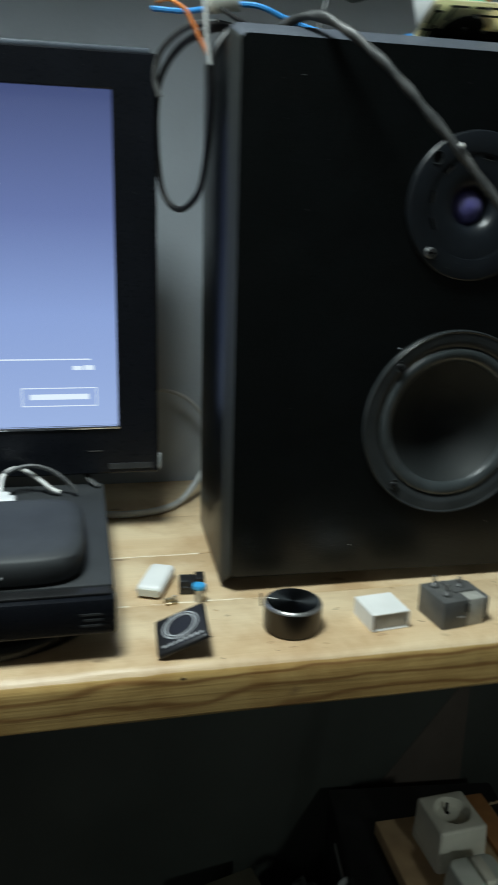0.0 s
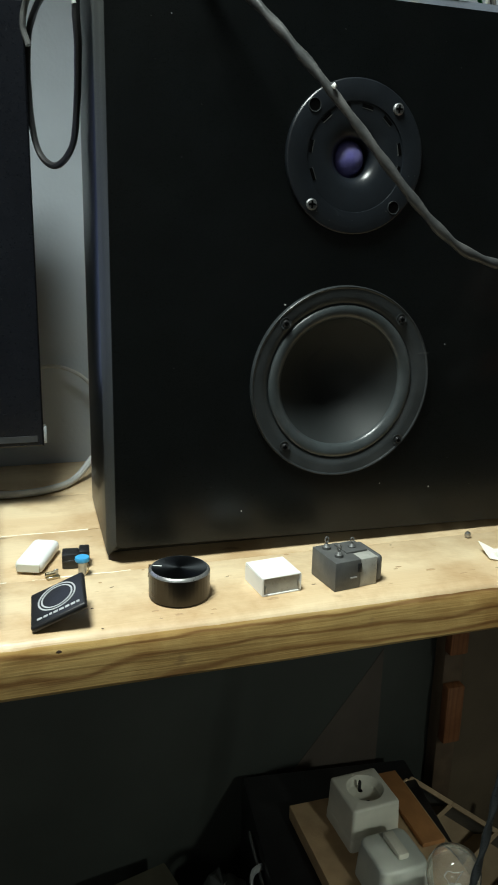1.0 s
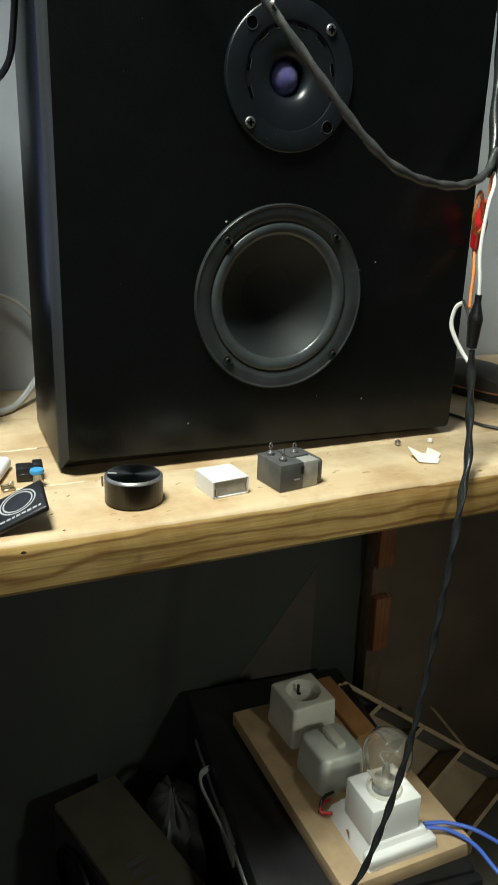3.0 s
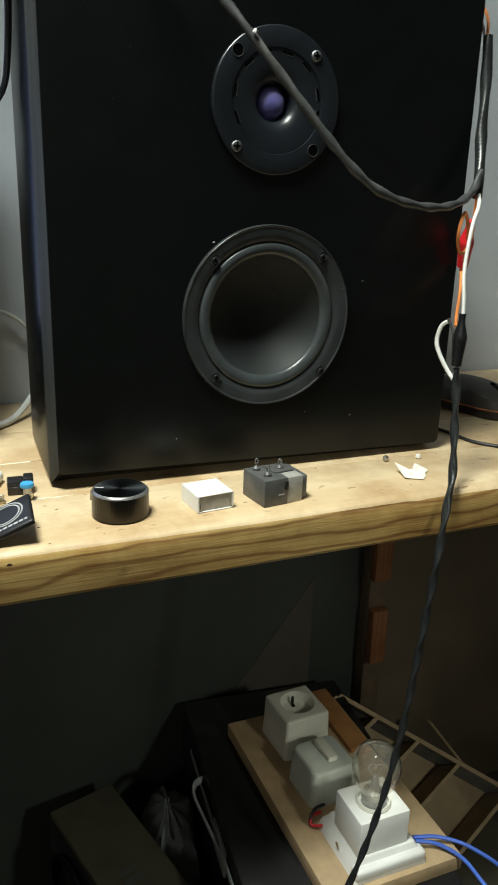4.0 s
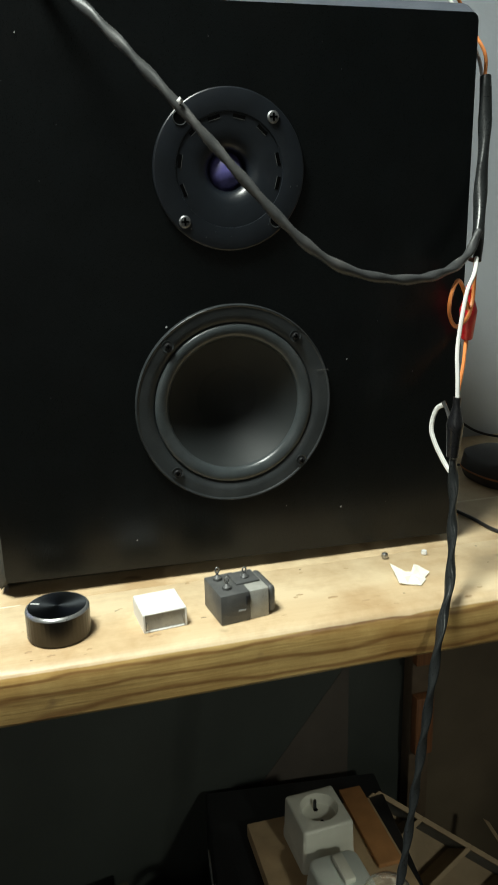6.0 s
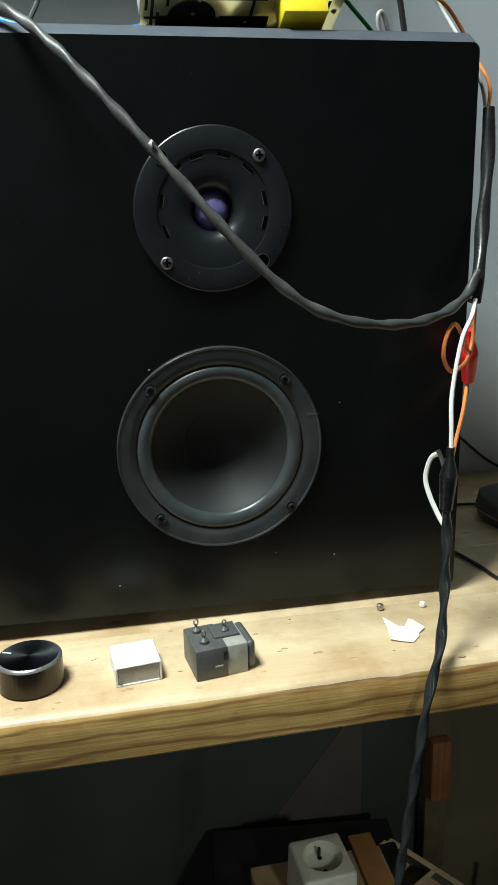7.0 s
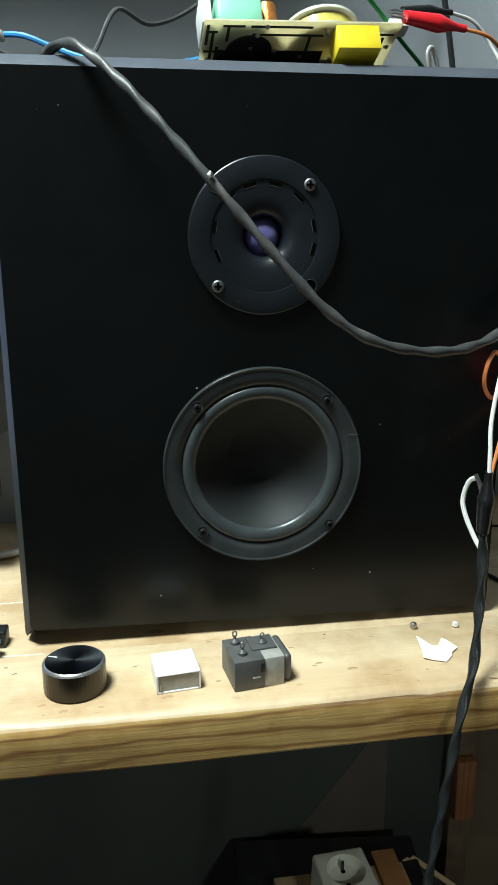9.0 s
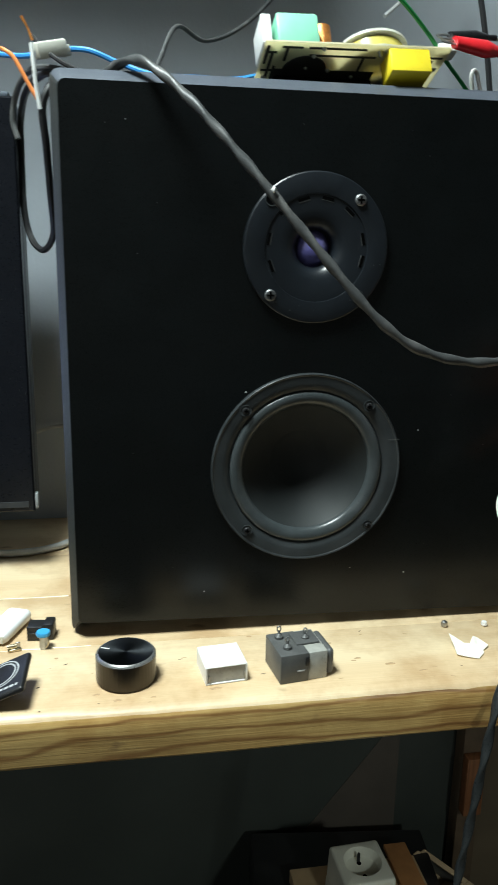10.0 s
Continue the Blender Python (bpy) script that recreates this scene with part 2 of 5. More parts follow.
BLACK = mat("black_plastic", (0.014, 0.014, 0.015), 0.38, vary=0.2, scale=60, bump=0.12, fine=900, stain=(0.05, 0.05, 0.05), stain_amount=0.25)
BOOT = mat("black_vinyl_boot", (0.008, 0.008, 0.009), 0.3, vary=0.2, scale=60, bump=0.05)
GLOSS = mat("gloss_black", (0.006, 0.007, 0.010), 0.30, vary=0.15, scale=30, bump=0.0, spec=0.3)
MATT = mat("matt_black", (0.030, 0.033, 0.036), 0.6, vary=0.15, scale=45, bump=0.1, fine=1500, stain=(0.07, 0.075, 0.08), stain_amount=0.3)
PIT = mat("dark_hole", (0.003, 0.003, 0.003), 0.8, spec=0.0)
TOPEDGE = mat("blue_grey_plastic", (0.11, 0.13, 0.16), 0.45, vary=0.2, scale=60)
STEEL = mat("zinc_steel", (0.46, 0.46, 0.45), 0.38, metal=1.0, vary=0.15, scale=200, bump=0.1)
DULL = mat("dull_zinc", (0.20, 0.205, 0.21), 0.45, metal=0.8, vary=0.35, scale=900, bump=0.3)
RIM = mat("bright_turned_rim", (0.34, 0.34, 0.335), 0.30, metal=0.7, vary=0.1, scale=300, bump=0.05)
CHROME = mat("chrome", (0.85, 0.85, 0.86), 0.12, metal=1.0, vary=0.04, bump=0.02)
SPUN = mat("spun_black_metal", (0.050, 0.055, 0.060), 0.44, metal=1.0, vary=0.12, scale=60, bump=0.05)
def spun(m):
    n, l = links(m)
    tangent = n.new("ShaderNodeTangent")
    tangent.direction_type, tangent.axis = "RADIAL", "Z"
    b = n["Principled BSDF"]
    b.inputs["Anisotropic"].default_value = 0.7
    l.new(tangent.outputs["Tangent"], b.inputs["Tangent"])
    return m


spun(SPUN)
KNOBSIDE = mat("dark_metal_side", (0.066, 0.061, 0.053), 0.30, metal=1.0, vary=0.06, scale=50, bump=0.0, fine=30)
BRASS = mat("brass", (0.52, 0.45, 0.31), 0.35, metal=1.0, vary=0.2, scale=200)
WHITE = mat("white_plastic", (0.80, 0.80, 0.78), 0.4, vary=0.05, scale=30, bump=0.05, stain=(0.6, 0.57, 0.5), stain_amount=0.25)
PALEGREY = mat("pale_grey_plastic", (0.56, 0.60, 0.56), 0.35, vary=0.08, scale=30, bump=0.06, stain=(0.28, 0.29, 0.26), stain_amount=0.3)
CREAM = mat("cream_plastic", (0.66, 0.66, 0.58), 0.4, vary=0.08, scale=30, bump=0.08, stain=(0.42, 0.39, 0.31), stain_amount=0.4)
GREYP = mat("grey_plastic", (0.085, 0.086, 0.085), 0.45, vary=0.15, scale=90, bump=0.15, stain=(0.22, 0.22, 0.2), stain_amount=0.3)
CLEARG = mat("smoked_cover", (0.34, 0.335, 0.305), 0.3, vary=0.15, scale=120, bump=0.1, stain=(0.42, 0.4, 0.36), stain_amount=0.4)
CABLE = mat("grey_cable", (0.050, 0.052, 0.053), 0.45, vary=0.2, scale=90, bump=0.2, stain=(0.22, 0.21, 0.2), stain_amount=0.35)
SLEEVE = mat("black_sleeve", (0.016, 0.018, 0.0185), 0.30, vary=0.2, scale=90, bump=0.1)
WIRE_BLACK = mat("black_wire", (0.015, 0.015, 0.016), 0.45)
WIRE_WHITE = mat("white_wire", (0.80, 0.79, 0.76), 0.42, vary=0.06)
WIRE_GREY = mat("pale_grey_wire", (0.56, 0.57, 0.56), 0.45, vary=0.1)
WIRE_ORANGE = mat("orange_wire", (0.80, 0.26, 0.07), 0.42, vary=0.12)
WIRE_BLUE = mat("blue_wire", (0.05, 0.27, 0.66), 0.4, vary=0.1)
WIRE_NAVY = mat("dark_blue_wire", (0.06, 0.15, 0.62), 0.4, vary=0.1)
WIRE_GREEN = mat("green_wire", (0.015, 0.30, 0.07), 0.4, vary=0.1)
RED = mat("red_sleeve", (0.62, 0.018, 0.025), 0.32, vary=0.12, scale=120, bump=0.1)
YELLOW = mat("yellow_capacitor", (0.84, 0.66, 0.03), 0.32, vary=0.06)
TAPE = mat("yellow_tape", (0.80, 0.68, 0.16), 0.25, vary=0.15, scale=120)
GREEN = mat("pale_green_case", (0.26, 0.60, 0.42), 0.4, vary=0.06)
COPPER = mat("copper_winding", (0.62, 0.24, 0.06), 0.35, metal=0.6, vary=0.25, scale=300, bump=0.4)
BOARD = mat("circuit_board", (0.74, 0.70, 0.56), 0.45, vary=0.12, scale=70, stain=(0.38, 0.3, 0.18), stain_amount=0.6)
def let_light_through(m, amount, tint):
    n, l = links(m)
    thin, mix = n.new("ShaderNodeBsdfTranslucent"), n.new("ShaderNodeMixShader")
    thin.inputs["Color"].default_value = (*tint, 1)
    mix.inputs["Fac"].default_value = amount
    l.new(n["Principled BSDF"].outputs["BSDF"], mix.inputs[1])
    l.new(thin.outputs["BSDF"], mix.inputs[2])
    l.new(mix.outputs["Shader"], n["Material Output"].inputs["Surface"])


let_light_through(BOARD, 0.55, (0.95, 0.90, 0.66))
TRACE = mat("dark_trace", (0.03, 0.03, 0.026), 0.5, vary=0.2)
SOLDER = mat("solder", (0.55, 0.55, 0.52), 0.35, metal=1.0, vary=0.25, scale=300, bump=0.3)
PAPER = mat("torn_paper", (0.88, 0.86, 0.76), 0.8, vary=0.06, scale=120, bump=0.2)
INK = mat("pale_print", (0.40, 0.41, 0.42), 0.5, vary=0.15)
CYAN = mat("blue_plastic", (0.06, 0.34, 0.66), 0.35, vary=0.15)
METALBOX = mat("chipped_grey_paint", (0.085, 0.095, 0.125), 0.42, vary=0.15, scale=30, bump=0.2, stain=(0.13, 0.14, 0.17), stain_amount=0.3)
CHIP = mat("bare_chip", (0.55, 0.52, 0.46), 0.55, vary=0.25, scale=200)
CARTON = mat("olive_carton", (0.085, 0.080, 0.055), 0.7, vary=0.15, scale=25, bump=0.15, fine=300)
DIMPRINT = mat("faded_print", (0.085, 0.085, 0.08), 0.6)
CASE = mat("black_case_paint", (0.012, 0.012, 0.013), 0.35, vary=0.3, scale=30, bump=0.25, fine=1200, stain=(0.05, 0.052, 0.055), stain_amount=0.5)
PULP = mat("cardboard", (0.34, 0.25, 0.15), 0.8, vary=0.15, scale=30, bump=0.25, fine=260, stain=(0.22, 0.15, 0.08), stain_amount=0.4)
PULP_GREY = mat("grey_board_lining", (0.23, 0.235, 0.225), 0.75, vary=0.15, scale=40, bump=0.2)
PULP_TAN = mat("shaded_cardboard", (0.31, 0.245, 0.16), 0.8, vary=0.15, scale=30, bump=0.25, fine=260)
MDF = mat("orange_hardboard", (0.42, 0.20, 0.075), 0.6, vary=0.15, scale=40)
MOUSE = mat("dusty_dark_plastic_shell", (0.040, 0.036, 0.032), 0.5, vary=0.2, scale=50, bump=0.1, fine=1200, stain=(0.07, 0.062, 0.052), stain_amount=0.4)
PIPING = mat("orange_seam", (0.42, 0.16, 0.06), 0.6, vary=0.2)
SILVER = mat("grey_film", (0.30, 0.32, 0.33), 0.3, vary=0.25, scale=25, bump=0.3)
FILM = mat("grey_bag_film", (0.20, 0.22, 0.225), 0.25, vary=0.3, scale=25, bump=0.3)
REDBOX = mat("dark_red_card", (0.22, 0.012, 0.010), 0.55, vary=0.15)
CLEAR = glass("clear_glass", (0.97, 0.95, 0.88), 0.03)
FILAMENT = mat("filament_support", (0.5, 0.48, 0.44), 0.35, metal=0.8)


# ---- builders ----
def mesh_of(name, bm, materials, smooth=False):
    bmesh.ops.recalc_face_normals(bm, faces=bm.faces)
    me = bpy.data.meshes.new(name)
    bm.to_mesh(me)
    bm.free()
    for m in materials if isinstance(materials, (list, tuple)) else [materials]:
        me.materials.append(m)
    if smooth:
        me.polygons.foreach_set("use_smooth", [True] * len(me.polygons))
        me.set_sharp_from_angle(angle=radians(38))
    return me


def part(name, bm, material, parent, label="", smooth=True):
    ob = new(name, mesh_of(name, bm, material, smooth))
    ob.parent = parent
    return tagged(ob, label)


def thing(name, m, label, category, group="", kind=""):
    ob = new(name)
    ob.empty_display_size = 0.02
    ob.matrix_world = m
    return tagged(ob, label, category, group, kind)


def solid(name, bm, material, m, label, category, kind="", smooth=True, group=""):
    ob = new(name, mesh_of(name, bm, material, smooth))
    ob.matrix_world = m
    return tagged(ob, label, category, group, kind)


def box(x0, x1, y0, y1, z0, z1, bevel=0.0, seg=2, into=None):
    bm = into or bmesh.new()
    vs = [bm.verts.new((x, y, z)) for x in (x0, x1) for y in (y0, y1) for z in (z0, z1)]
    fs = [bm.faces.new([vs[i] for i in q]) for q in ((0, 1, 3, 2), (4, 6, 7, 5), (0, 4, 5, 1), (2, 3, 7, 6), (0, 2, 6, 4), (1, 5, 7, 3))]
    if bevel:
        es = {e for f in fs for e in f.edges}
        bmesh.ops.bevel(bm, geom=list(es), offset=bevel, segments=seg, profile=0.5, affect="EDGES")
    return bm


def lathe(profile, seg=48, axis="Z", centre=(0, 0, 0), into=None):
    """Turns (radius, height) pairs round an axis; for axis Y the height runs towards -y."""
    bm = into or bmesh.new()
    rows = []
    for r, h in profile:
        row = []
        for i in range(seg if r > 1e-6 else 1):
            a = 2 * math.pi * i / seg
            u, v = r * math.cos(a), r * math.sin(a)
            p = (u, v, h) if axis == "Z" else (u, -h, v) if axis == "Y" else (h, u, v)
            row.append(bm.verts.new(Vector(p) + Vector(centre)))
        rows.append(row)
    for a, b in zip(rows, rows[1:]):
        for i in range(seg):
            j = (i + 1) % seg
            q = [a[i % len(a)], a[j % len(a)], b[j % len(b)], b[i % len(b)]]
            q = list(dict.fromkeys(q))
            if len(q) > 2:
                bm.faces.new(q)
    return bm


def glide(points, steps=10):
    """A smooth line through points."""
    p = [Vector(q) for q in points]
    p = [2 * p[0] - p[1], *p, 2 * p[-1] - p[-2]]
    out = []
    for i in range(1, len(p) - 2):
        a, b, c, d = p[i - 1:i + 3]
        for k in range(steps):
            t = k / steps
            out.append(0.5 * (2 * b + (c - a) * t + (2 * a - 5 * b + 4 * c - d) * t * t + (3 * b - a - 3 * c + d) * t ** 3))
    return out + [p[-2]]


def tube(points, r, seg=8, steps=10, flat=1.0, twist=0.0, lumps=0.0, taper=None, into=None):
    """A wire along a smooth line. flat: its second radius over the first; twist: turns a metre; lumps: unevenness."""
    bm = into or bmesh.new()
    line = glide(points, steps)
    ref = Vector((0.31, 0.83, 0.47)).normalized()
    rows, run = [], 0.0
    for i, p in enumerate(line):
        d = (line[min(i + 1, len(line) - 1)] - line[max(i - 1, 0)]).normalized()
        if i:
            run += (p - line[i - 1]).length
        u = (ref - d * ref.dot(d)).normalized()
        ref = u
        v = d.cross(u)
        k = 1 + lumps * noise.noise(Vector((run * 60, 3.7, r * 900)))
        if taper:
            k *= taper(i / (len(line) - 1))
        a0 = twist * run * 2 * math.pi
        c0, s0 = math.cos(a0), math.sin(a0)
        row = []
        for j in range(seg):
            a = 2 * math.pi * j / seg
            m, w = r * k * math.cos(a), r * k * flat * math.sin(a)
            row.append(bm.verts.new(p + u * (m * c0 - w * s0) + v * (m * s0 + w * c0)))
        rows.append(row)
    for a, b in zip(rows, rows[1:]):
        for j in range(seg):
            bm.faces.new((a[j], a[(j + 1) % seg], b[(j + 1) % seg], b[j]))
    bm.faces.new(rows[0]), bm.faces.new(rows[-1])
    return bm


def wire(name, points, r, material, label, category="wire", **more):
    return solid(name, tube(points, r, **more), material, Matrix(), label, category)


SHELF = 0.75
WALL_Y = 0.845


# ---- the room ----
solid("wall_north", box(-2.0, 2.4, WALL_Y, WALL_Y + 0.12, 0, 2.5), WALL, Matrix(), "grey painted plaster wall behind the shelf, faintly stained", "wall", "structure", False)
solid("wall_panel", box(-1.999, 0.611, WALL_Y - 0.008, WALL_Y - 0.0005, 0.001, SHELF - 0.05), DADO, Matrix(), "dark greenish panel over the wall under the shelf", "wall", "structure", False)
solid("wall_panel_brown", box(0.612, 2.399, WALL_Y - 0.008, WALL_Y - 0.0005, 0.001, SHELF - 0.05), BROWN, Matrix(), "brown stained panel under the shelf", "wall", "structure", False)
solid("wall_south", box(-2.0, 2.4, -2.62, -2.5, 0, 2.5), ROOM, Matrix(), "plain painted wall behind the camera", "wall", "structure", False)
solid("wall_west", box(-2.12, -2.0, -2.62, 0.965, 0, 2.5), ROOM, Matrix(), "plain painted side wall", "wall", "structure", False)
solid("wall_east", box(2.4, 2.52, -2.62, 0.965, 0, 2.5), ROOM, Matrix(), "plain painted side wall", "wall", "structure", False)
# unseen box, added only to keep lamp light off the upper left wall
solid("overhead_shade_box", box(-1.999, 0.20, 0.548, WALL_Y - 0.002, 1.58, 2.499), ROOM, Matrix(), "unseen box overhead, added to shade the upper wall", "wall", "structure", False)
solid("floor", box(-2.12, 2.52, -2.62, 0.965, -0.1, 0), FLOOR, Matrix(), "dark worn floor under the shelf", "floor", "structure", False)
solid("ceiling", box(-2.12, 2.52, -2.62, 0.965, 2.5, 2.6), ROOM, Matrix(), "plain painted ceiling", "ceiling", "structure", False)


# ---- the shelf ----
def plank(x0, x1, y0, y1, z0, z1, worn=0.004, seed=0):
    """A rough-sawn plank along x with rounded, uneven long edges."""
    bm = bmesh.new()
    n = 160
    r = worn
    arc = [(y0 + r - r * math.cos(radians(k * 18)), z1 - r + r * math.sin(radians(k * 18))) for k in range(6)]
    prof = [(y0, z0 + r * 0.4), (y0 - 0.0005, (z0 + z1) / 2), *arc, ((y0 + y1) / 2, z1), (y1 - 0.0006, z1), (y1 - 0.0002, z1 - 0.0001), (y1, z1 - 0.0004), (y1, z0), (y0 + r * 0.4, z0)]
    rows = []
    for i in range(n + 1):
        x = x0 + (x1 - x0) * i / n
        row = []
        for k, (y, z) in enumerate(prof):
            big = noise.noise(Vector((x * 7 + seed * 5, k * 0.3, seed)))
            sm = noise.noise(Vector((x * 45 + seed * 9, k * 0.25, seed + 4)))
            edge = 2 <= k <= 6
            dy = big * 0.0012 + (sm * worn * 0.12 if edge else sm * 0.0002) if k < 7 or k > 12 else 0.0
            dz = -abs(sm) * worn * 0.14 if edge else 0.0
            row.append(bm.verts.new((x, y + dy, z + dz)))
        rows.append(row)
    m = len(prof)
    for a, b in zip(rows, rows[1:]):
        for j in range(m):
            # front and underside get the pine that carries the painted shade
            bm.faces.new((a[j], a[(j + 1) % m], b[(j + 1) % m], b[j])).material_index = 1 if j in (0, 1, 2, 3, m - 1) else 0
    bm.faces.new(rows[0]), bm.faces.new(rows[-1])
    return bm


shelf = thing("wooden_shelf", Matrix(), "thick pine plank shelf with a worn rounded front edge", "shelf")
YS = (0.455, 0.5475, 0.6385, 0.732, WALL_Y - 0.003)
for i in range(4):
    gap, yc = 0.0001, (YS[i] + YS[i + 1]) / 2
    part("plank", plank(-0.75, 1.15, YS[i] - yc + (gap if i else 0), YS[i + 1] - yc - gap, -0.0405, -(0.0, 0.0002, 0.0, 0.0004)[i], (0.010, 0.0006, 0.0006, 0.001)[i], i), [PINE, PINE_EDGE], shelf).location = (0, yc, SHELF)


KNOTS = ((0.1405, 0.4690, 6, 2.2), (0.2095, 0.4750, 9, 2.6), (0.2640, 0.5290, 5, 1.6), (0.2450, 0.5450, 4, 1.8), (0.3180, 0.4980, 4, 1.4), (0.3060, 0.5260, 5, 1.4), (0.3440, 0.4900, 8, 2.2), (0.3220, 0.5010, 6, 1.6),
         (0.4560, 0.4720, 5, 1.4), (0.4400, 0.4620, 6, 1.2), (0.3660, 0.4780, 7, 1.3), (0.1260, 0.4780, 5, 2.4), (0.1650, 0.4700, 4, 1.6), (0.1290, 0.5450, 3, 1.6), (0.0950, 0.5310, 3, 1.8))
for x, y, a, b in KNOTS:
    rim = [(0.85, 0.0), (0.8, 0.00012), (0.0, 0.00018)]
    bm = lathe(rim, 14)
    for v in bm.verts:
        k = 1 + 0.3 * noise.noise(Vector((v.co.x * 3 + x * 90, v.co.y * 3, y * 70)))
        v.co.x, v.co.y = v.co.x * a * 0.0006 * k, v.co.y * b * 0.0008 * k
    part("knot", bm, KNOT, shelf).location = (x, y, SHELF - 0.00002)
for x0, x1, y in ((-0.06, 0.030, 0.5474), (0.048, 0.120, 0.5472), (-0.12, 0.098, 0.6384), (0.49, 0.70, 0.6386)):
    line = [(x0 + (x1 - x0) * k / 8, y + 0.0006 * math.sin(k * 2.3 + x0 * 50), SHELF - 0.0003) for k in range(9)]
    part("glue_line", tube(line, 0.0008, 6, 6, 0.6, lumps=0.7), GLUE, shelf, "pale worn glue line")
rnd = random.Random(21)
for k in range(34):
    x, y = rnd.uniform(0.02, 0.52), rnd.uniform(0.463, 0.548)
    bm = lathe([(1.0, 0.0), (0.8, 0.1), (0.0, 0.15)], 9)
    u, v = rnd.uniform(0.0006, 0.0030), rnd.uniform(0.0003, 0.0009)
    for w in bm.verts:
        w.co.x, w.co.y, w.co.z = w.co.x * u * rnd.uniform(0.7, 1.2), w.co.y * v * rnd.uniform(0.7, 1.2), w.co.z * 0.0008
    part("mark", bm, KNOT if k % 3 else CRACK, shelf).matrix_local = pose(x, y, SHELF - 0.00002, 0, 0, rnd.uniform(-30, 30))
part("crack", box(-0.0008, 0.0008, -0.011, 0.011, -0.001, 0.0002), CRACK, shelf, smooth=False).matrix_local = pose(0.1335, 0.5425, SHELF, 0, 0, -12)
part("knot_hole", lathe([(0.0026, 0.0), (0.0022, 0.0004), (0.0, 0.0005)], 12, "Y"), CRACK, shelf).location = (0.0600, 0.4562, SHELF - 0.0098)


def shelf_leg(x, y, w, d, top):
    """An upright post with two battens on its face; its grain runs upwards."""
    leg = thing("shelf_leg", pose(x, y, 0, 0, -90, 0), "reddish stained timber leg under the shelf with a notched face", "leg")
    part("post", box(0, top, 0, d, -w, 0, 0.002), POSTDARK, leg, "dark brown post")
    part("batten", box(0.325, 0.412, -0.016, -0.0005, -w * 0.86, 0, 0.002), POST_WOOD, leg)
    part("block", box(0.461, top - 0.002, -0.016, -0.0005, -w * 0.80, 0.003, 0.002), POST_WOOD, leg)
    return leg


shelf_leg(0.582, 0.811, 0.030, 0.025, SHELF - 0.0435)


# ---- the loudspeaker ----
SX0, SX1, SY0, SY1, SZ0, SZ1 = 0.105, 0.484, 0.557, 0.702, SHELF, 1.168
CH = 0.0125
WOOFER, WR = Vector((0.290, SY0, 0.8865)), 0.0755
TWEETER, TR = Vector((0.2903, SY0, 1.0534)), 0.0537


def cabinet():
    """A closed box with a chamfer round the baffle and two round holes in it."""
    bm = bmesh.new()
    def loop(x0, x1, y, z0, z1, r, n=4):
        out = []
        for cx, cz, a0 in ((x0 + r, z0 + r, 180), (x1 - r, z0 + r, 270), (x1 - r, z1 - r, 0), (x0 + r, z1 - r, 90)):
            for k in range(n):
                a = radians(a0 + 90 * k / (n - 1))
                out.append(bm.verts.new((cx + r * math.cos(a), y, cz + r * math.sin(a))))
        return out
    inner = loop(SX0 + 0.0060, SX1 - 0.006, SY0, SZ0 + 0.004, SZ1 - 0.0085, 0.005)
    for v in inner[:8]:
        v.co.z += 0.0105 - 0.0078 * (v.co.x - SX0) / (SX1 - SX0)
    outer = loop(SX0, SX1 - 0.0045, SY0 + CH, SZ0, SZ1, 0.0075)
    for v in outer[:8]:
        v.co.y += 0.015 - 0.010 * (v.co.x - SX0) / (SX1 - SX0) if v.co.z < SZ0 + 0.002 else 0.0
    back = loop(SX0 + 0.004, SX1 - 0.006, SY1, SZ0, SZ1, 0.006)
    n = len(inner)
    edges = [bm.edges.new((inner[i], inner[(i + 1) % n])) for i in range(n)]
    for i in range(n):
        j = (i + 1) % n
        # light painted by facing: top palest, left pale, bottom and right plain black
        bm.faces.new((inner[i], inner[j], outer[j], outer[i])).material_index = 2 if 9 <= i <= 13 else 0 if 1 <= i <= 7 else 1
        bm.faces.new((outer[i], outer[j], back[j], back[i]))
    bm.faces.new(back)
    for c, r in ((WOOFER, WR - 0.012), (TWEETER, TR - 0.012)):
        ring = [bm.verts.new((c.x + r * math.cos(a), SY0, c.z + r * math.sin(a))) for a in np.linspace(0, 2 * math.pi, 48, endpoint=False)]
        deep = [bm.verts.new((v.co.x, SY0 + 0.075, v.co.z)) for v in ring]
        edges += [bm.edges.new((ring[i], ring[(i + 1) % 48])) for i in range(48)]
        for i in range(48):
            bm.faces.new((ring[i], ring[(i + 1) % 48], deep[(i + 1) % 48], deep[i]))
        bm.faces.new(deep)
    bmesh.ops.triangle_fill(bm, edges=edges, use_beauty=True, normal=(0, -1, 0))
    return bm


speaker = thing("loudspeaker", Matrix(), "large black two-way loudspeaker with scuffed chamfered edges on the shelf", "loudspeaker")
part("cabinet", cabinet(), [VINYL, EDGE, DUST_LIT], speaker, "black vinyl-covered box, its worn edges painted paler where light falls")


def screw(name, centre, r, material, parent, cross=True, label=""):
    bm = lathe([(r, 0), (r, 0.0008), (r * 0.8, 0.0016), (0, 0.0018)], 16, "Y", centre)
    head = part(name, bm, material, parent, label)
    if cross:
        cb = bmesh.new()
        c = Vector(centre) + Vector((0, -0.0019, 0))
        for a, b in ((r * 0.62, r * 0.16), (r * 0.16, r * 0.62)):
            box(c.x - a, c.x + a, c.y - 0.0002, c.y + 0.0003, c.z - b, c.z + b, into=cb)
        part("cross_slot", cb, PIT, head, smooth=False)
    return head


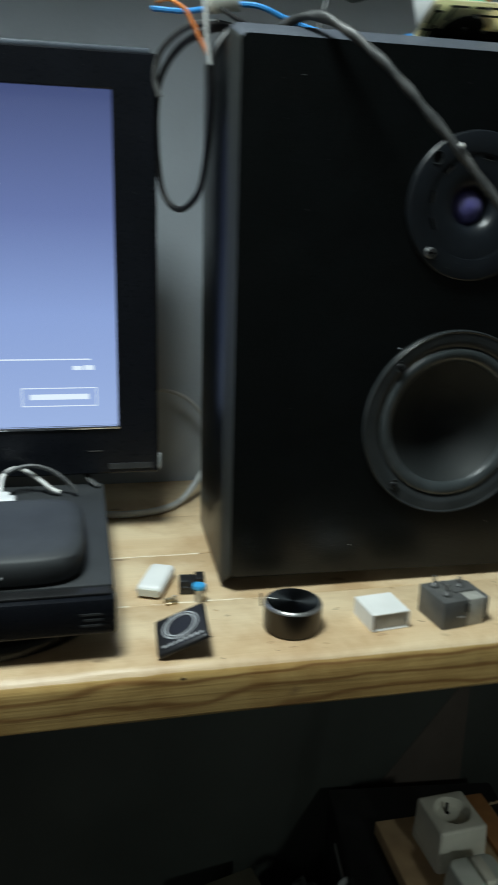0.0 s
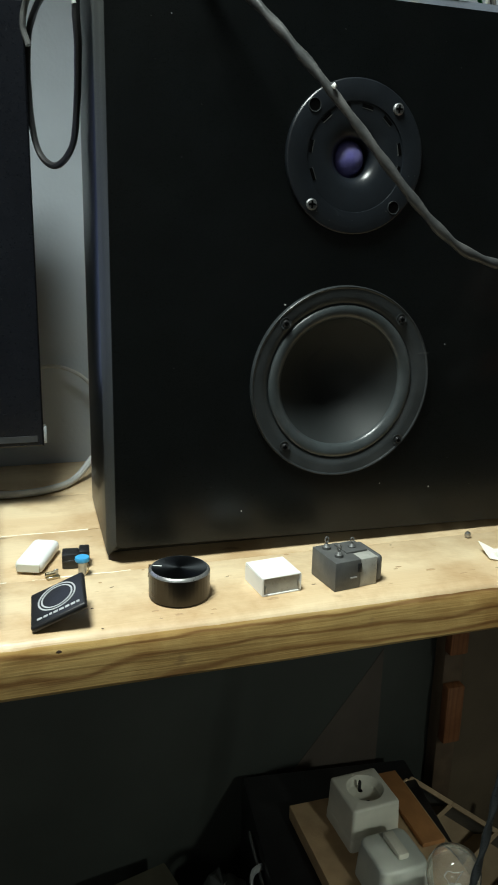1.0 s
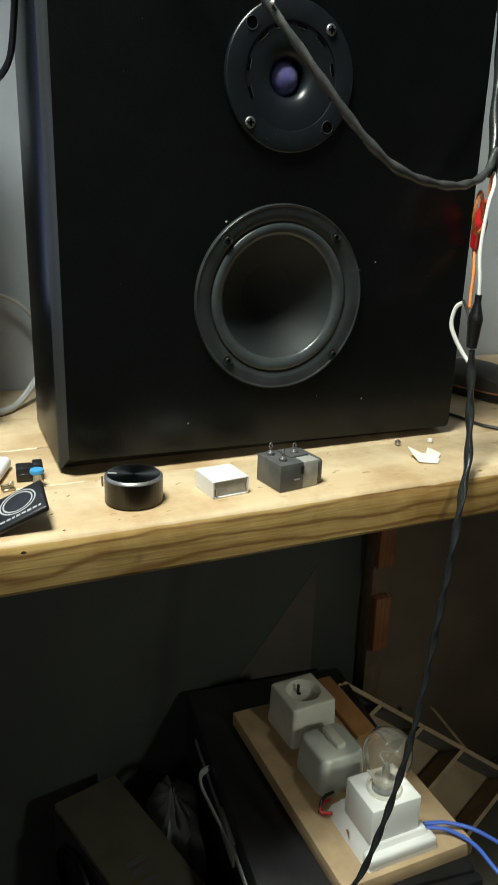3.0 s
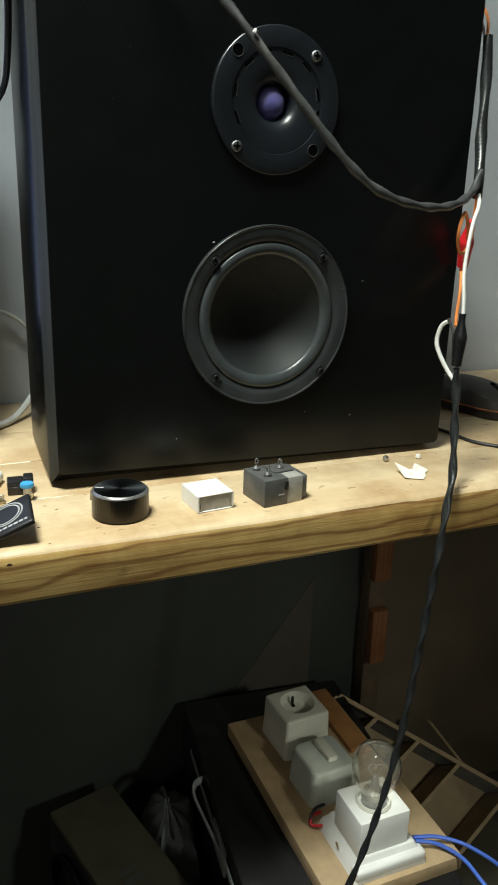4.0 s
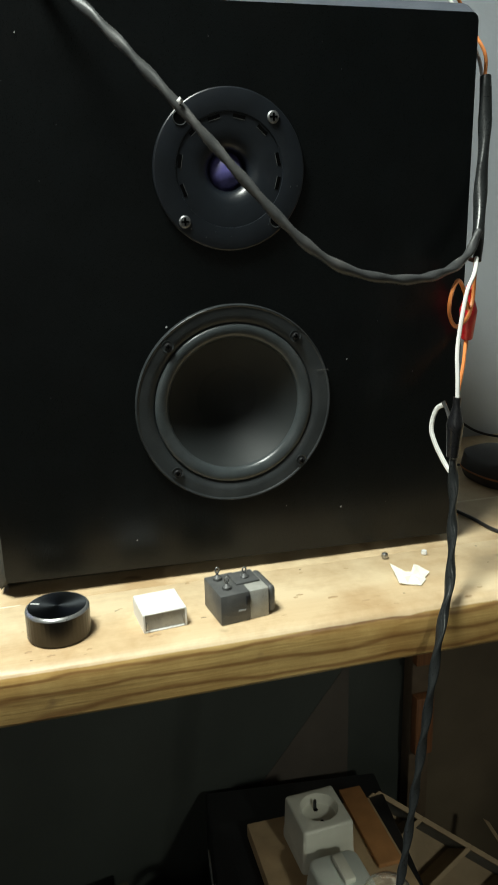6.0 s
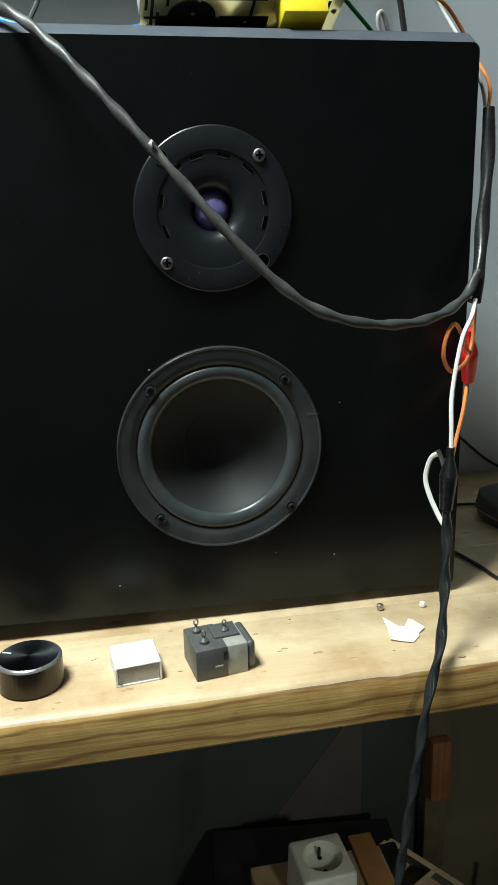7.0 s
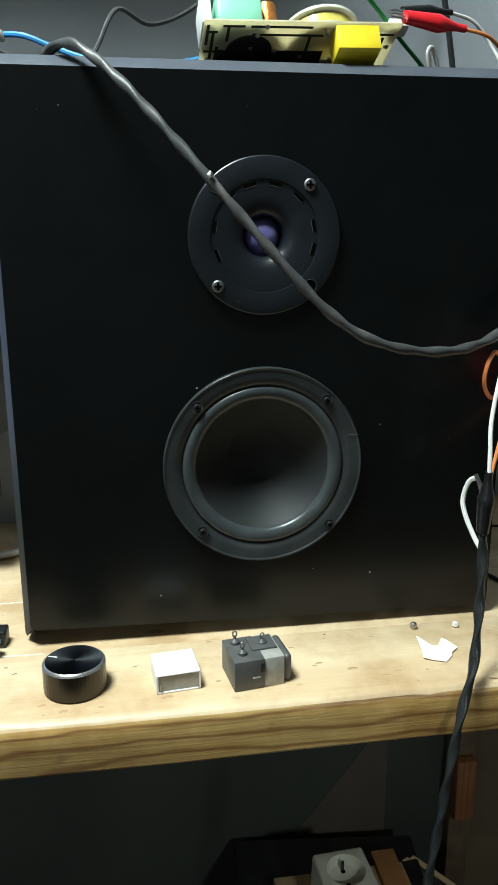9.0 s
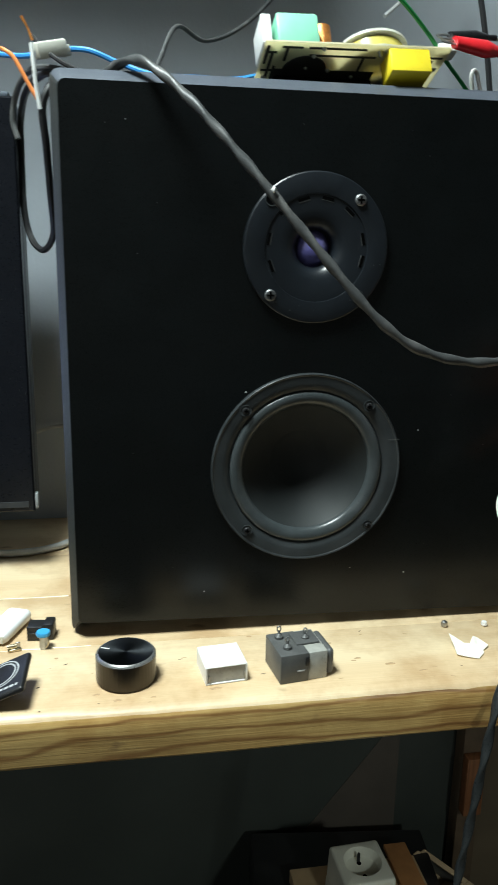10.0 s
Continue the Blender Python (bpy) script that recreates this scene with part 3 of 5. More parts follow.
FLANGE = [(0.0603, -0.0012), (0.0608, -0.0002), (0.0618, 0.0008), (0.0636, 0.0018), (0.0655, 0.0027), (0.0675, 0.0031), (WR - 0.0022, 0.0033), (WR - 0.0015, 0.0040), (WR - 0.0008, 0.0041), (WR - 0.0002, 0.0034), (WR, 0.0022), (WR, 0.0)]
wf = new("woofer", mesh_of("woofer", lathe(FLANGE, 96, "Y", WOOFER), FRAME, True))
wf.parent = speaker
tagged(wf, "round dark grey woofer frame with four screws")
roll = [(0.0609, -0.0004)]
for k in range(17):
    a = math.pi * k / 16
    roll.append((0.0556 + 0.0053 * math.cos(a), 0.0000 - 0.0012 * (1 - math.cos(a)) + 0.0036 * math.sin(a)))
part("surround", lathe(roll, 96, "Y", WOOFER), RUBBER, wf, "grey rubber roll surround")
cone = [(0.0506, -0.0022), (0.0500, -0.0032), (0.0484, -0.0052), (0.0440, -0.0096), (0.0390, -0.0141), (0.0334, -0.0187), (0.0284, -0.0224), (0.0256, -0.0243), (0.0246, -0.0247), (0.0239, -0.0252), (0.0230, -0.0259)]
part("cone", lathe(cone, 96, "Y", WOOFER), CONE, wf)
part("dust_cap", lathe([(0.0232, -0.0257), (0.0222, -0.0265), (0.0205, -0.0277), (0.0160, -0.0304), (0.009, -0.0326), (0, -0.0333)], 64, "Y", WOOFER), CONE, wf)
for dx, dz in ((0.047, 0.0495), (0.0515, -0.0485), (-0.047, -0.0485), (-0.0495, 0.0475)):
    c = WOOFER + Vector((dx, -0.0038, dz))
    well = part("screw_well", lathe([(0.0045, 0.0), (0.0044, 0.0006), (0.0036, 0.0003), (0.0034, 0.0001), (0, 0.0001)], 20, "Y", c), FRAME, wf)
    screw("screw", c + Vector((0, -0.0002, 0)), 0.0026, BLACK, wf)
part("paint_scratch", box(WOOFER.x + 0.0640, WOOFER.x + 0.0735, SY0 - 0.0041, SY0 - 0.0039, WOOFER.z + 0.0222, WOOFER.z + 0.0227), GREYP, wf)

horn = [(0.0132, -0.013), (0.0136, -0.0060), (0.0150, -0.0028), (0.0180, 0.0002), (0.0225, 0.0018), (0.0280, 0.0026), (0.0340, 0.0030), (0.0378, 0.0031), (0.0381, 0.0031), (0.0383, 0.0040), (0.0386, 0.0041),
        (TR - 0.0010, 0.0041), (TR - 0.0007, 0.0040), (TR, 0.0033), (TR, 0.0030), (TR, 0.0)]
tw = new("tweeter", mesh_of("tweeter", lathe(horn, 96, "Y", TWEETER), PLATE, True))
tw.parent = speaker
tagged(tw, "round black tweeter plate with a shallow horn and two bright screws")
part("dome", lathe([(0.0134, -0.0118), (0.0126, -0.0112), (0.0120, -0.0095), (0.0105, -0.0062), (0.0078, -0.0040), (0.0040, -0.0027), (0, -0.0023)], 48, "Y", TWEETER), DOME, tw, "violet woven dome")
for k, deg in enumerate((107, 78, 48, 133, 170, 201, 12, -14)):
    a = radians(deg)
    c = TWEETER + Vector((0.0356 * math.cos(a), -0.00305, 0.0356 * math.sin(a)))
    u, v = Vector((-math.sin(a), 0, math.cos(a))), Vector((math.cos(a), 0, math.sin(a)))
    bm = bmesh.new()
    w, h = 0.0043, 0.0011
    q = [bm.verts.new(c + u * sx * w + v * sy * h + Vector((0, dy, 0))) for dy in (-0.0003, 0.002) for sx, sy in ((-1, -1), (1, -1), (1, 1), (-1, 1))]
    bm.faces.new(q[:4])
    for i in range(4):
        bm.faces.new((q[i], q[(i + 1) % 4], q[4 + (i + 1) % 4], q[4 + i]))
    slot = part("slot", bm, PIT, tw, smooth=False)
    lip = tube([c + v * -0.0015 + u * -w + Vector((0, -0.0001, 0)), c + v * -0.0015 + Vector((0, -0.0001, 0)), c + v * -0.0015 + u * w + Vector((0, -0.0001, 0))], 0.0002, 6, 4)
    part("lip", lip, GREYP, slot)
for dx, dz, m, x in ((0.0312, 0.0345, DULL, True), (-0.0335, -0.0335, DULL, True)):
    screw("screw", TWEETER + Vector((dx, -0.0041, dz)), 0.0043, m, tw, x, "bright cross-head screw")
for dx, dz in ((0.0325, -0.034), (-0.034, 0.0335)):
    c = TWEETER + Vector((dx, -0.004, dz))
    hole = part("screw_hole", lathe([(0.0046, 0.0001), (0.0042, 0.0006), (0.0038, 0.0002), (0, 0.0001)], 20, "Y", c), [PIT], tw)
    part("rim", lathe([(0.0050, 0.0), (0.0047, 0.0008), (0.0042, 0.0006)], 20, "Y", c), FRAME, hole)
rnd = random.Random(5)
for x, z, s in ((0.3765, 0.7935, 0.0008), (0.241, 0.9475, 0.0008), (0.210, 0.786, 0.0006), (0.380, 0.915, 0.0006), (0.155, 1.136, 0.0005), (0.330, 0.800, 0.0004)):
    bm = lathe([(s, 0), (s * 0.7, 0.0004), (0, 0.0005)], 6, "Y", (x, SY0, z))
    for v in bm.verts:
        v.co.x += rnd.uniform(-0.3, 0.3) * s
    part("paint_fleck", bm, INK, speaker)


for k in range(16):
    x, z, s = rnd.uniform(SX0 + 0.02, SX1 - 0.02), rnd.uniform(SZ0 + 0.03, SZ1 - 0.03), rnd.uniform(0.00025, 0.00045)
    if (Vector((x, z)) - Vector((WOOFER.x, WOOFER.z))).length > WR + 0.004 and (Vector((x, z)) - Vector((TWEETER.x, TWEETER.z))).length > TR + 0.004:
        part("dust_fleck", lathe([(s, 0), (s * 0.7, 0.0003), (0, 0.0004)], 6, "Y", (x, SY0, z)), GREYP, speaker)
for k in range(7):
    a, r, s = rnd.uniform(3.3, 6.1), rnd.uniform(0.041, 0.050), rnd.uniform(0.0003, 0.0006)
    part("dust_fleck", lathe([(s, 0.0040), (s * 0.7, 0.0044), (0, 0.0045)], 6, "Y", (TWEETER.x + r * math.cos(a), SY0, TWEETER.z + r * math.sin(a))), GREYP, tw)


# ---- the crossover board on top of the loudspeaker ----
TOP = SZ1
tilt = pose(0.2520, 0.5665, 1.1925, -24, -1.5, 2)
board = thing("crossover_board", tilt, "bare electronic crossover board with coils and capacitors on the loudspeaker", "circuit board")
BW, BD = 0.138, 0.052
part("panel", box(0, BW, 0, BD, -0.0016, 0, 0.0003, 1), BOARD, board)
rnd = random.Random(3)
for x0, x1, y0, y1 in ((0.002, 0.004, 0.004, 0.024), (0.002, 0.010, 0.010, 0.012), (0.006, 0.008, 0.012, 0.040), (0.002, 0.010, 0.030, 0.032), (0.010, 0.012, 0.026, 0.048), (0.013, 0.028, 0.004, 0.006),
                       (0.016, 0.018, 0.006, 0.02), (0.032, 0.075, 0.004, 0.006), (0.034, 0.084, 0.012, 0.014), (0.074, 0.076, 0.014, 0.040), (0.050, 0.074, 0.038, 0.040), (0.094, 0.12, 0.003, 0.005),
                       (0.118, 0.135, 0.010, 0.012), (0.127, 0.129, 0.014, 0.045), (0.03, 0.032, 0.018, 0.045), (0.014, 0.03, 0.046, 0.048)):
    part("trace", box(x0, x1, y0, y1, -0.0019, -0.00155), TRACE, board, smooth=False)
for k in range(16):
    x, y = rnd.uniform(0.004, BW - 0.004), rnd.uniform(0.004, BD - 0.006)
    part("solder_joint", lathe([(0.0022, -0.0016), (0.0014, -0.0026), (0.0006, -0.0034), (0, -0.0036)], 8, "Z", (x, y, 0)), SOLDER, board)
part("scorched_patch", box(0.012, 0.088, 0.029, 0.0515, -0.0021, -0.00158, 0.0002, 1), TRACE, board, "black scorched patch")
part("scorched_patch", lathe([(0.0, -0.0021), (0.016, -0.0021), (0.0165, -0.00158)], 24, "Z", (0.034, 0.030, -0.00005)), TRACE, board, "black scorched patch")
part("film_capacitor", box(0.0900, 0.1205, 0.0008, 0.0205, -0.0195, -0.0018, 0.0010), YELLOW, board, "bright yellow block capacitor under the board")
part("cement_resistor", box(-0.001, 0.0060, 0.004, 0.032, 0.0005, 0.023, 0.001), WHITE, board, "white ceramic block resistor")
part("capacitor_case", box(0.0095, 0.0405, 0.003, 0.034, 0.0005, 0.0245, 0.0025), GREEN, board, "pale green block capacitor")
part("wrapped_coil", lathe([(0.0, 0.0), (0.0068, 0.0), (0.0068, 0.024), (0.0, 0.024)], 24, "Z", (0.0475, 0.020, 0.0005)), COPPER, board, "copper coil")
coil = part("coil", lathe([(0.010, 0.002), (0.022, 0.002), (0.0245, 0.004), (0.0245, 0.011), (0.022, 0.013), (0.010, 0.013), (0.010, 0.002)], 40, "Z", (0.088, 0.030, 0)), TAPE, board, "yellow taped air coil on a cream bobbin")
part("bobbin_flange", lathe([(0.008, 0.013), (0.0272, 0.013), (0.0272, 0.015), (0.008, 0.015), (0.008, 0.013)], 40, "Z", (0.088, 0.030, 0)), CREAM, coil)
part("bobbin_flange", lathe([(0.008, 0.0), (0.0275, 0.0), (0.0275, 0.002), (0.008, 0.002), (0.008, 0.0)], 40, "Z", (0.088, 0.030, 0.0004)), CREAM, coil)
part("terminal", box(0.130, 0.1445, 0.004, 0.016, 0.0003, 0.006, 0.0008), WHITE, board)
part("blue_resistor", box(0.036, 0.043, 0.035, 0.042, 0.0005, 0.030, 0.002), CYAN, board)
# black block that paints the shade in the gap below the board
solid("under_board_shade", box(0.262, 0.335, 0.585, 0.604, TOP + 0.0002, TOP + 0.006, 0.002), PIT, Matrix(), "black block added for the shade under the circuit board", "pad")


def clip(name, a, b, material, r, label):
    """A crocodile clip: jaws at a, rubber boot towards b."""
    a, b = Vector(a), Vector(b)
    d = (b - a).normalized()
    ob = thing(name, Matrix(), label, "clip", "crocodile clips on the test leads")
    part("boot", tube([a + (b - a) * k for k in (0.0, 0.2, 0.4, 0.6, 0.8, 1.0)], r, 14, 4, 0.78, taper=lambda t: 0.72 + 0.55 * t if t < 0.55 else 1.02 - 1.9 * (t - 0.55) if t < 0.85 else 0.45), material, ob)
    for s in (-1, 1):
        off = Vector((0, 0.0012 * s, 0.0010 * s))
        part("jaw", tube([a + d * 0.004 + off, a - d * 0.006 + off * 1.6, a - d * 0.011 + off * 0.6], 0.0015, 6, 3, 0.5), STEEL, ob)
    return ob


clip("crocodile_clip", (0.389, 0.566, 1.198), (0.436, 0.574, 1.194), RED, 0.0074, "red crocodile clip biting the circuit board")
clip("crocodile_clip", (0.396, 0.592, 1.208), (0.436, 0.600, 1.211), BOOT, 0.006, "black crocodile clip biting the circuit board")
wire("clip_wire", [(0.434, 0.574, 1.194), (0.456, 0.577, 1.190), (0.474, 0.585, 1.178), (0.4905, 0.588, 1.156), (0.4955, 0.575, 1.136), (0.4910, 0.566, 1.116)], 0.0013, WIRE_ORANGE, "thin orange wire from the red clip over the loudspeaker's edge")
wire("clip_wire", [(0.434, 0.600, 1.211), (0.456, 0.604, 1.206), (0.473, 0.605, 1.188), (0.4895, 0.592, 1.155), (0.4925, 0.579, 1.134), (0.4905, 0.568, 1.116)], 0.0013, WIRE_WHITE, "thin white wire from the black clip over the loudspeaker's edge")
wire("component_wire", [(0.290, 0.570, 1.250), (0.318, 0.560, 1.238), (0.345, 0.562, 1.222), (0.372, 0.574, 1.204), (0.394, 0.590, 1.190), (0.414, 0.605, 1.179), (0.428, 0.615, 1.1698)], 0.0015, WIRE_GREEN, "green wire over the circuit board", "wire")
wire("hanging_wire", [(0.425, 0.70, 1.42), (0.440, 0.685, 1.33), (0.459, 0.675, 1.245), (0.470, 0.675, 1.192), (0.4735, 0.675, 1.1700)], 0.0024, WIRE_BLACK, "black wire coming down behind the circuit board")
wire("tie_loop", [(0.428, 0.612, 1.1697), (0.4235, 0.610, 1.185), (0.4275, 0.611, 1.189), (0.436, 0.614, 1.1697)], 0.0016, WIRE_WHITE, "translucent cable tie loop on the loudspeaker", "cable tie")
wire("grey_wire", [(0.176, 0.60, 1.171), (0.182, 0.61, 1.185), (0.196, 0.63, 1.212), (0.222, 0.66, 1.210), (0.262, 0.69, 1.235), (0.32, 0.74, 1.30)], 0.0017, CABLE, "thin grey wire rising behind the circuit board")
wire("grey_wire", [(0.39, 0.73, 1.255), (0.43, 0.76, 1.29), (0.48, 0.80, 1.34)], 0.0018, WIRE_GREY, "pale grey wire against the wall")
wire("blue_wire", [(0.060, 0.640, 1.188), (0.085, 0.628, 1.1855), (0.107, 0.612, 1.187), (0.130, 0.600, 1.186), (0.152, 0.596, 1.178), (0.175, 0.590, 1.1705), (0.205, 0.592, 1.1705), (0.235, 0.60, 1.172), (0.255, 0.615, 1.178)], 0.0020, WIRE_BLUE, "bright blue wire along the loudspeaker's top")


# ---- wires by the top corner of the loudspeaker ----
def connector_block():
    ob = thing("wire_connector", pose(0.104, 0.600, 1.1845, 8, -14, 20), "small cream connector block with stripped wires", "connector")
    part("body", box(-0.010, 0.012, -0.006, 0.006, -0.005, 0.006, 0.0018), CREAM, ob)
    part("collar", box(0.009, 0.0145, -0.004, 0.004, -0.0055, 0.002, 0.001), CREAM, ob)
    return ob


connector_block()
wire("orange_wire", [(0.072, 0.600, 1.184), (0.080, 0.598, 1.178), (0.090, 0.597, 1.160), (0.0985, 0.597, 1.146)], 0.0015, WIRE_ORANGE, "stripped orange wire hanging past the loudspeaker's corner")
wire("copper_strands", [(0.060, 0.606, 1.184), (0.066, 0.603, 1.1855), (0.0725, 0.600, 1.1840)], 0.0011, COPPER, "bare copper strands at a wire's end", "wire", lumps=0.5)
wire("copper_strands", [(0.086, 0.600, 1.205), (0.090, 0.600, 1.198), (0.093, 0.600, 1.190)], 0.0012, COPPER, "bare copper strands at a wire's end", "wire", lumps=0.5)
wire("white_wire", [(0.092, 0.598, 1.188), (0.0935, 0.5965, 1.172), (0.0945, 0.596, 1.158), (0.0965, 0.5955, 1.145)], 0.0016, WIRE_GREY, "short pale wire hanging past the loudspeaker's corner")
wire("black_wire", [(0.092, 0.602, 1.194), (0.100, 0.598, 1.185), (0.112, 0.592, 1.176), (0.124, 0.590, 1.1702)], 0.0017, WIRE_BLACK, "black wire beside the cream connector")
wire("looped_cable", [(0.128, 0.600, 1.1705), (0.112, 0.605, 1.1715), (0.098, 0.61, 1.170), (0.082, 0.655, 1.166), (0.072, 0.70, 1.150), (0.0695, 0.716, 1.12), (0.0705, 0.706, 1.08), (0.076, 0.70, 1.056),
                      (0.087, 0.682, 1.047), (0.0975, 0.655, 1.060), (0.0990, 0.624, 1.086), (0.0990, 0.604, 1.12), (0.0985, 0.597, 1.150), (0.112, 0.600, 1.1715)], 0.0027, WIRE_BLACK, "black cable looped beside the loudspeaker", "cable", lumps=0.1)


wire("grey_wire", [(0.120, 0.604, 1.1712), (0.100, 0.612, 1.1755), (0.084, 0.645, 1.1770), (0.071, 0.684, 1.168), (0.0665, 0.692, 1.150), (0.0700, 0.690, 1.135)], 0.0024, GREYP, "grey wire arching to the monitor's corner")


# ---- the grey cable across the baffle ----
signal = wire("signal_cable", [(0.128, 0.640, 1.1715), (0.142, 0.600, 1.1712), (0.1500, 0.577, 1.1725), (0.1635, 0.560, 1.1735), (0.1810, 0.542, 1.1610), (0.207, 0.521, 1.1335), (0.247, 0.501, 1.087), (0.290, 0.489, 1.037), (0.318, 0.484, 1.008),
                      (0.343, 0.484, 0.991), (0.372, 0.486, 0.982), (0.405, 0.494, 0.979), (0.435, 0.506, 0.983), (0.457, 0.518, 0.993), (0.470, 0.527, 1.008)], 0.0037, CABLE, "grey twisted cable hanging across the loudspeaker's front", "cable", twist=18, flat=0.78, lumps=0.12, seg=14, steps=14)
part("paint_fleck", lathe([(0, -0.0022), (0.0022, 0), (0, 0.0024)], 8, "X", (0.2465, 0.4970, 1.0900)), WHITE, signal, "white paint fleck")
wire("sleeved_cable", [(0.4915, 0.566, 1.119), (0.4905, 0.562, 1.10), (0.4875, 0.556, 1.07), (0.481, 0.546, 1.035), (0.474, 0.534, 1.005), (0.468, 0.527, 0.988)], 0.0050, SLEEVE, "twisted black sleeved cable at the loudspeaker's edge", "cable", twist=9, flat=0.84, lumps=0.08, seg=16, steps=14)
wire("white_lead", [(0.4660, 0.521, 0.990), (0.459, 0.511, 0.980), (0.4480, 0.502, 0.965), (0.4395, 0.495, 0.931), (0.4368, 0.488, 0.908), (0.4358, 0.485, 0.894)], 0.0016, WIRE_WHITE, "white insulated lead down to the black clip")
wire("orange_lead", [(0.469, 0.527, 0.988), (0.470, 0.529, 0.975), (0.469, 0.528, 0.960), (0.462, 0.522, 0.947), (0.447, 0.512, 0.942), (0.4365, 0.504, 0.953), (0.4375, 0.504, 0.967), (0.447, 0.512, 0.975), (0.457, 0.520, 0.966), (0.466, 0.529, 0.952)], 0.0015, WIRE_ORANGE, "orange insulated lead looped round the red clip")
clip("crocodile_clip", (0.4770, 0.547, 0.928), (0.4690, 0.533, 0.968), RED, 0.0085, "red crocodile clip hanging beside the loudspeaker")
wire("orange_lead", [(0.477, 0.548, 0.927), (0.467, 0.533, 0.908), (0.456, 0.520, 0.889), (0.450, 0.512, 0.880)], 0.0015, WIRE_ORANGE, "orange insulated lead below the red clip")
clip("crocodile_clip", (0.4335, 0.484, 0.852), (0.4360, 0.486, 0.8955), BOOT, 0.0078, "black crocodile clip hanging on a cable end")
wire("white_lead", [(0.4365, 0.503, 0.887), (0.4315, 0.507, 0.882), (0.4275, 0.506, 0.869), (0.4280, 0.500, 0.858), (0.4310, 0.491, 0.846), (0.4330, 0.485, 0.840)], 0.0018, WIRE_WHITE, "white core looping out of the cable end")
wire("grey_lead", [(0.4345, 0.503, 0.889), (0.437, 0.499, 0.880), (0.4385, 0.490, 0.862), (0.436, 0.485, 0.846)], 0.0036, GREYP, "flattened grey sleeve slit open at the cable end", flat=0.35, seg=12)
wire("sleeved_cable", [(0.4340, 0.484, 0.850), (0.4335, 0.481, 0.835), (0.4285, 0.470, 0.80), (0.420, 0.455, 0.765), (0.408, 0.443, 0.738), (0.398, 0.434, 0.70), (0.388, 0.430, 0.63), (0.376, 0.428, 0.536), (0.360, 0.428, 0.456), (0.340, 0.430, 0.385), (0.322, 0.433, 0.34), (0.316, 0.425, 0.27)], 0.0040, SLEEVE, "long twisted black cable hanging over the shelf's edge", "cable", twist=15, flat=0.66, lumps=0.06, seg=16, steps=16, taper=lambda t: 1.04 - 0.22 * t)


# ---- small things on the shelf ----
def knob():
    ob = thing("control_knob", pose(0.1468, 0.4975, SHELF, 0, 0, 0), "round black metal knob with a bright rim on the shelf", "knob")
    R, H = 0.0216, 0.0215
    body = bmesh.new()
    part("skirt", lathe([(0, 0.0004), (R - 0.001, 0.0004), (R, 0.0014), (R, H - 0.0020)], 44, into=body), KNOBSIDE, ob, "dark polished side", smooth=False)
    part("rim", lathe([(R, H - 0.0020), (R - 0.0002, H - 0.0014), (R - 0.0012, H - 0.0004), (R - 0.0020, H)], 64), RIM, ob, "bright chamfered rim")
    part("face", lathe([(R - 0.0020, H), (R - 0.0024, H - 0.0002), (0, H - 0.0002)], 64), SPUN, ob, "spun black face")
    a = radians(158)
    bm = bmesh.new()
    u, v = Vector((math.cos(a), math.sin(a), 0)), Vector((-math.sin(a), math.cos(a), 0))
    q = [bm.verts.new(u * r + v * w + Vector((0, 0, z))) for z in (H - 0.0002, H + 0.0001) for r, w in ((0.0125, -0.0005), (0.0190, -0.0005), (0.0190, 0.0005), (0.0125, 0.0005))]
    bm.faces.new(q[4:])
    for i in range(4):
        bm.faces.new((q[i], q[(i + 1) % 4], q[4 + (i + 1) % 4], q[4 + i]))
    part("pointer_mark", bm, WHITE, ob, smooth=False)
    return ob


def open_cap():
    ob = thing("small_plastic_box", pose(0.2025, 0.4785, SHELF, 0, 0, 6), "small white open plastic box lying on the shelf", "plastic box")
    W, D, H, t = 0.0308, 0.031, 0.0142, 0.0012
    part("top", box(0, W, 0, D, H - t, H, 0.0005, 1), WHITE, ob)
    part("bottom", box(0, W, 0, D, 0, t, 0.0004, 1), WHITE, ob)
    part("side", box(0, t, 0, D, t, H - t), WHITE, ob, smooth=False)
    part("side", box(W - t, W, 0, D, t, H - t), WHITE, ob, smooth=False)
    part("back", box(t, W - t, D - t, D, t, H - t), WHITE, ob, smooth=False)
    part("inset", box(t, W - t, 0.0010, 0.0024, t, H - t), CLEARG, ob, "grey recessed panel", smooth=False)
    part("pin", box(0.0022, 0.0028, -0.0008, 0.002, 0.003, 0.0075), STEEL, ob, smooth=False)
    part("pin", box(W - 0.0028, W - 0.0022, -0.0008, 0.002, 0.004, 0.0085), STEEL, ob, smooth=False)
    return ob


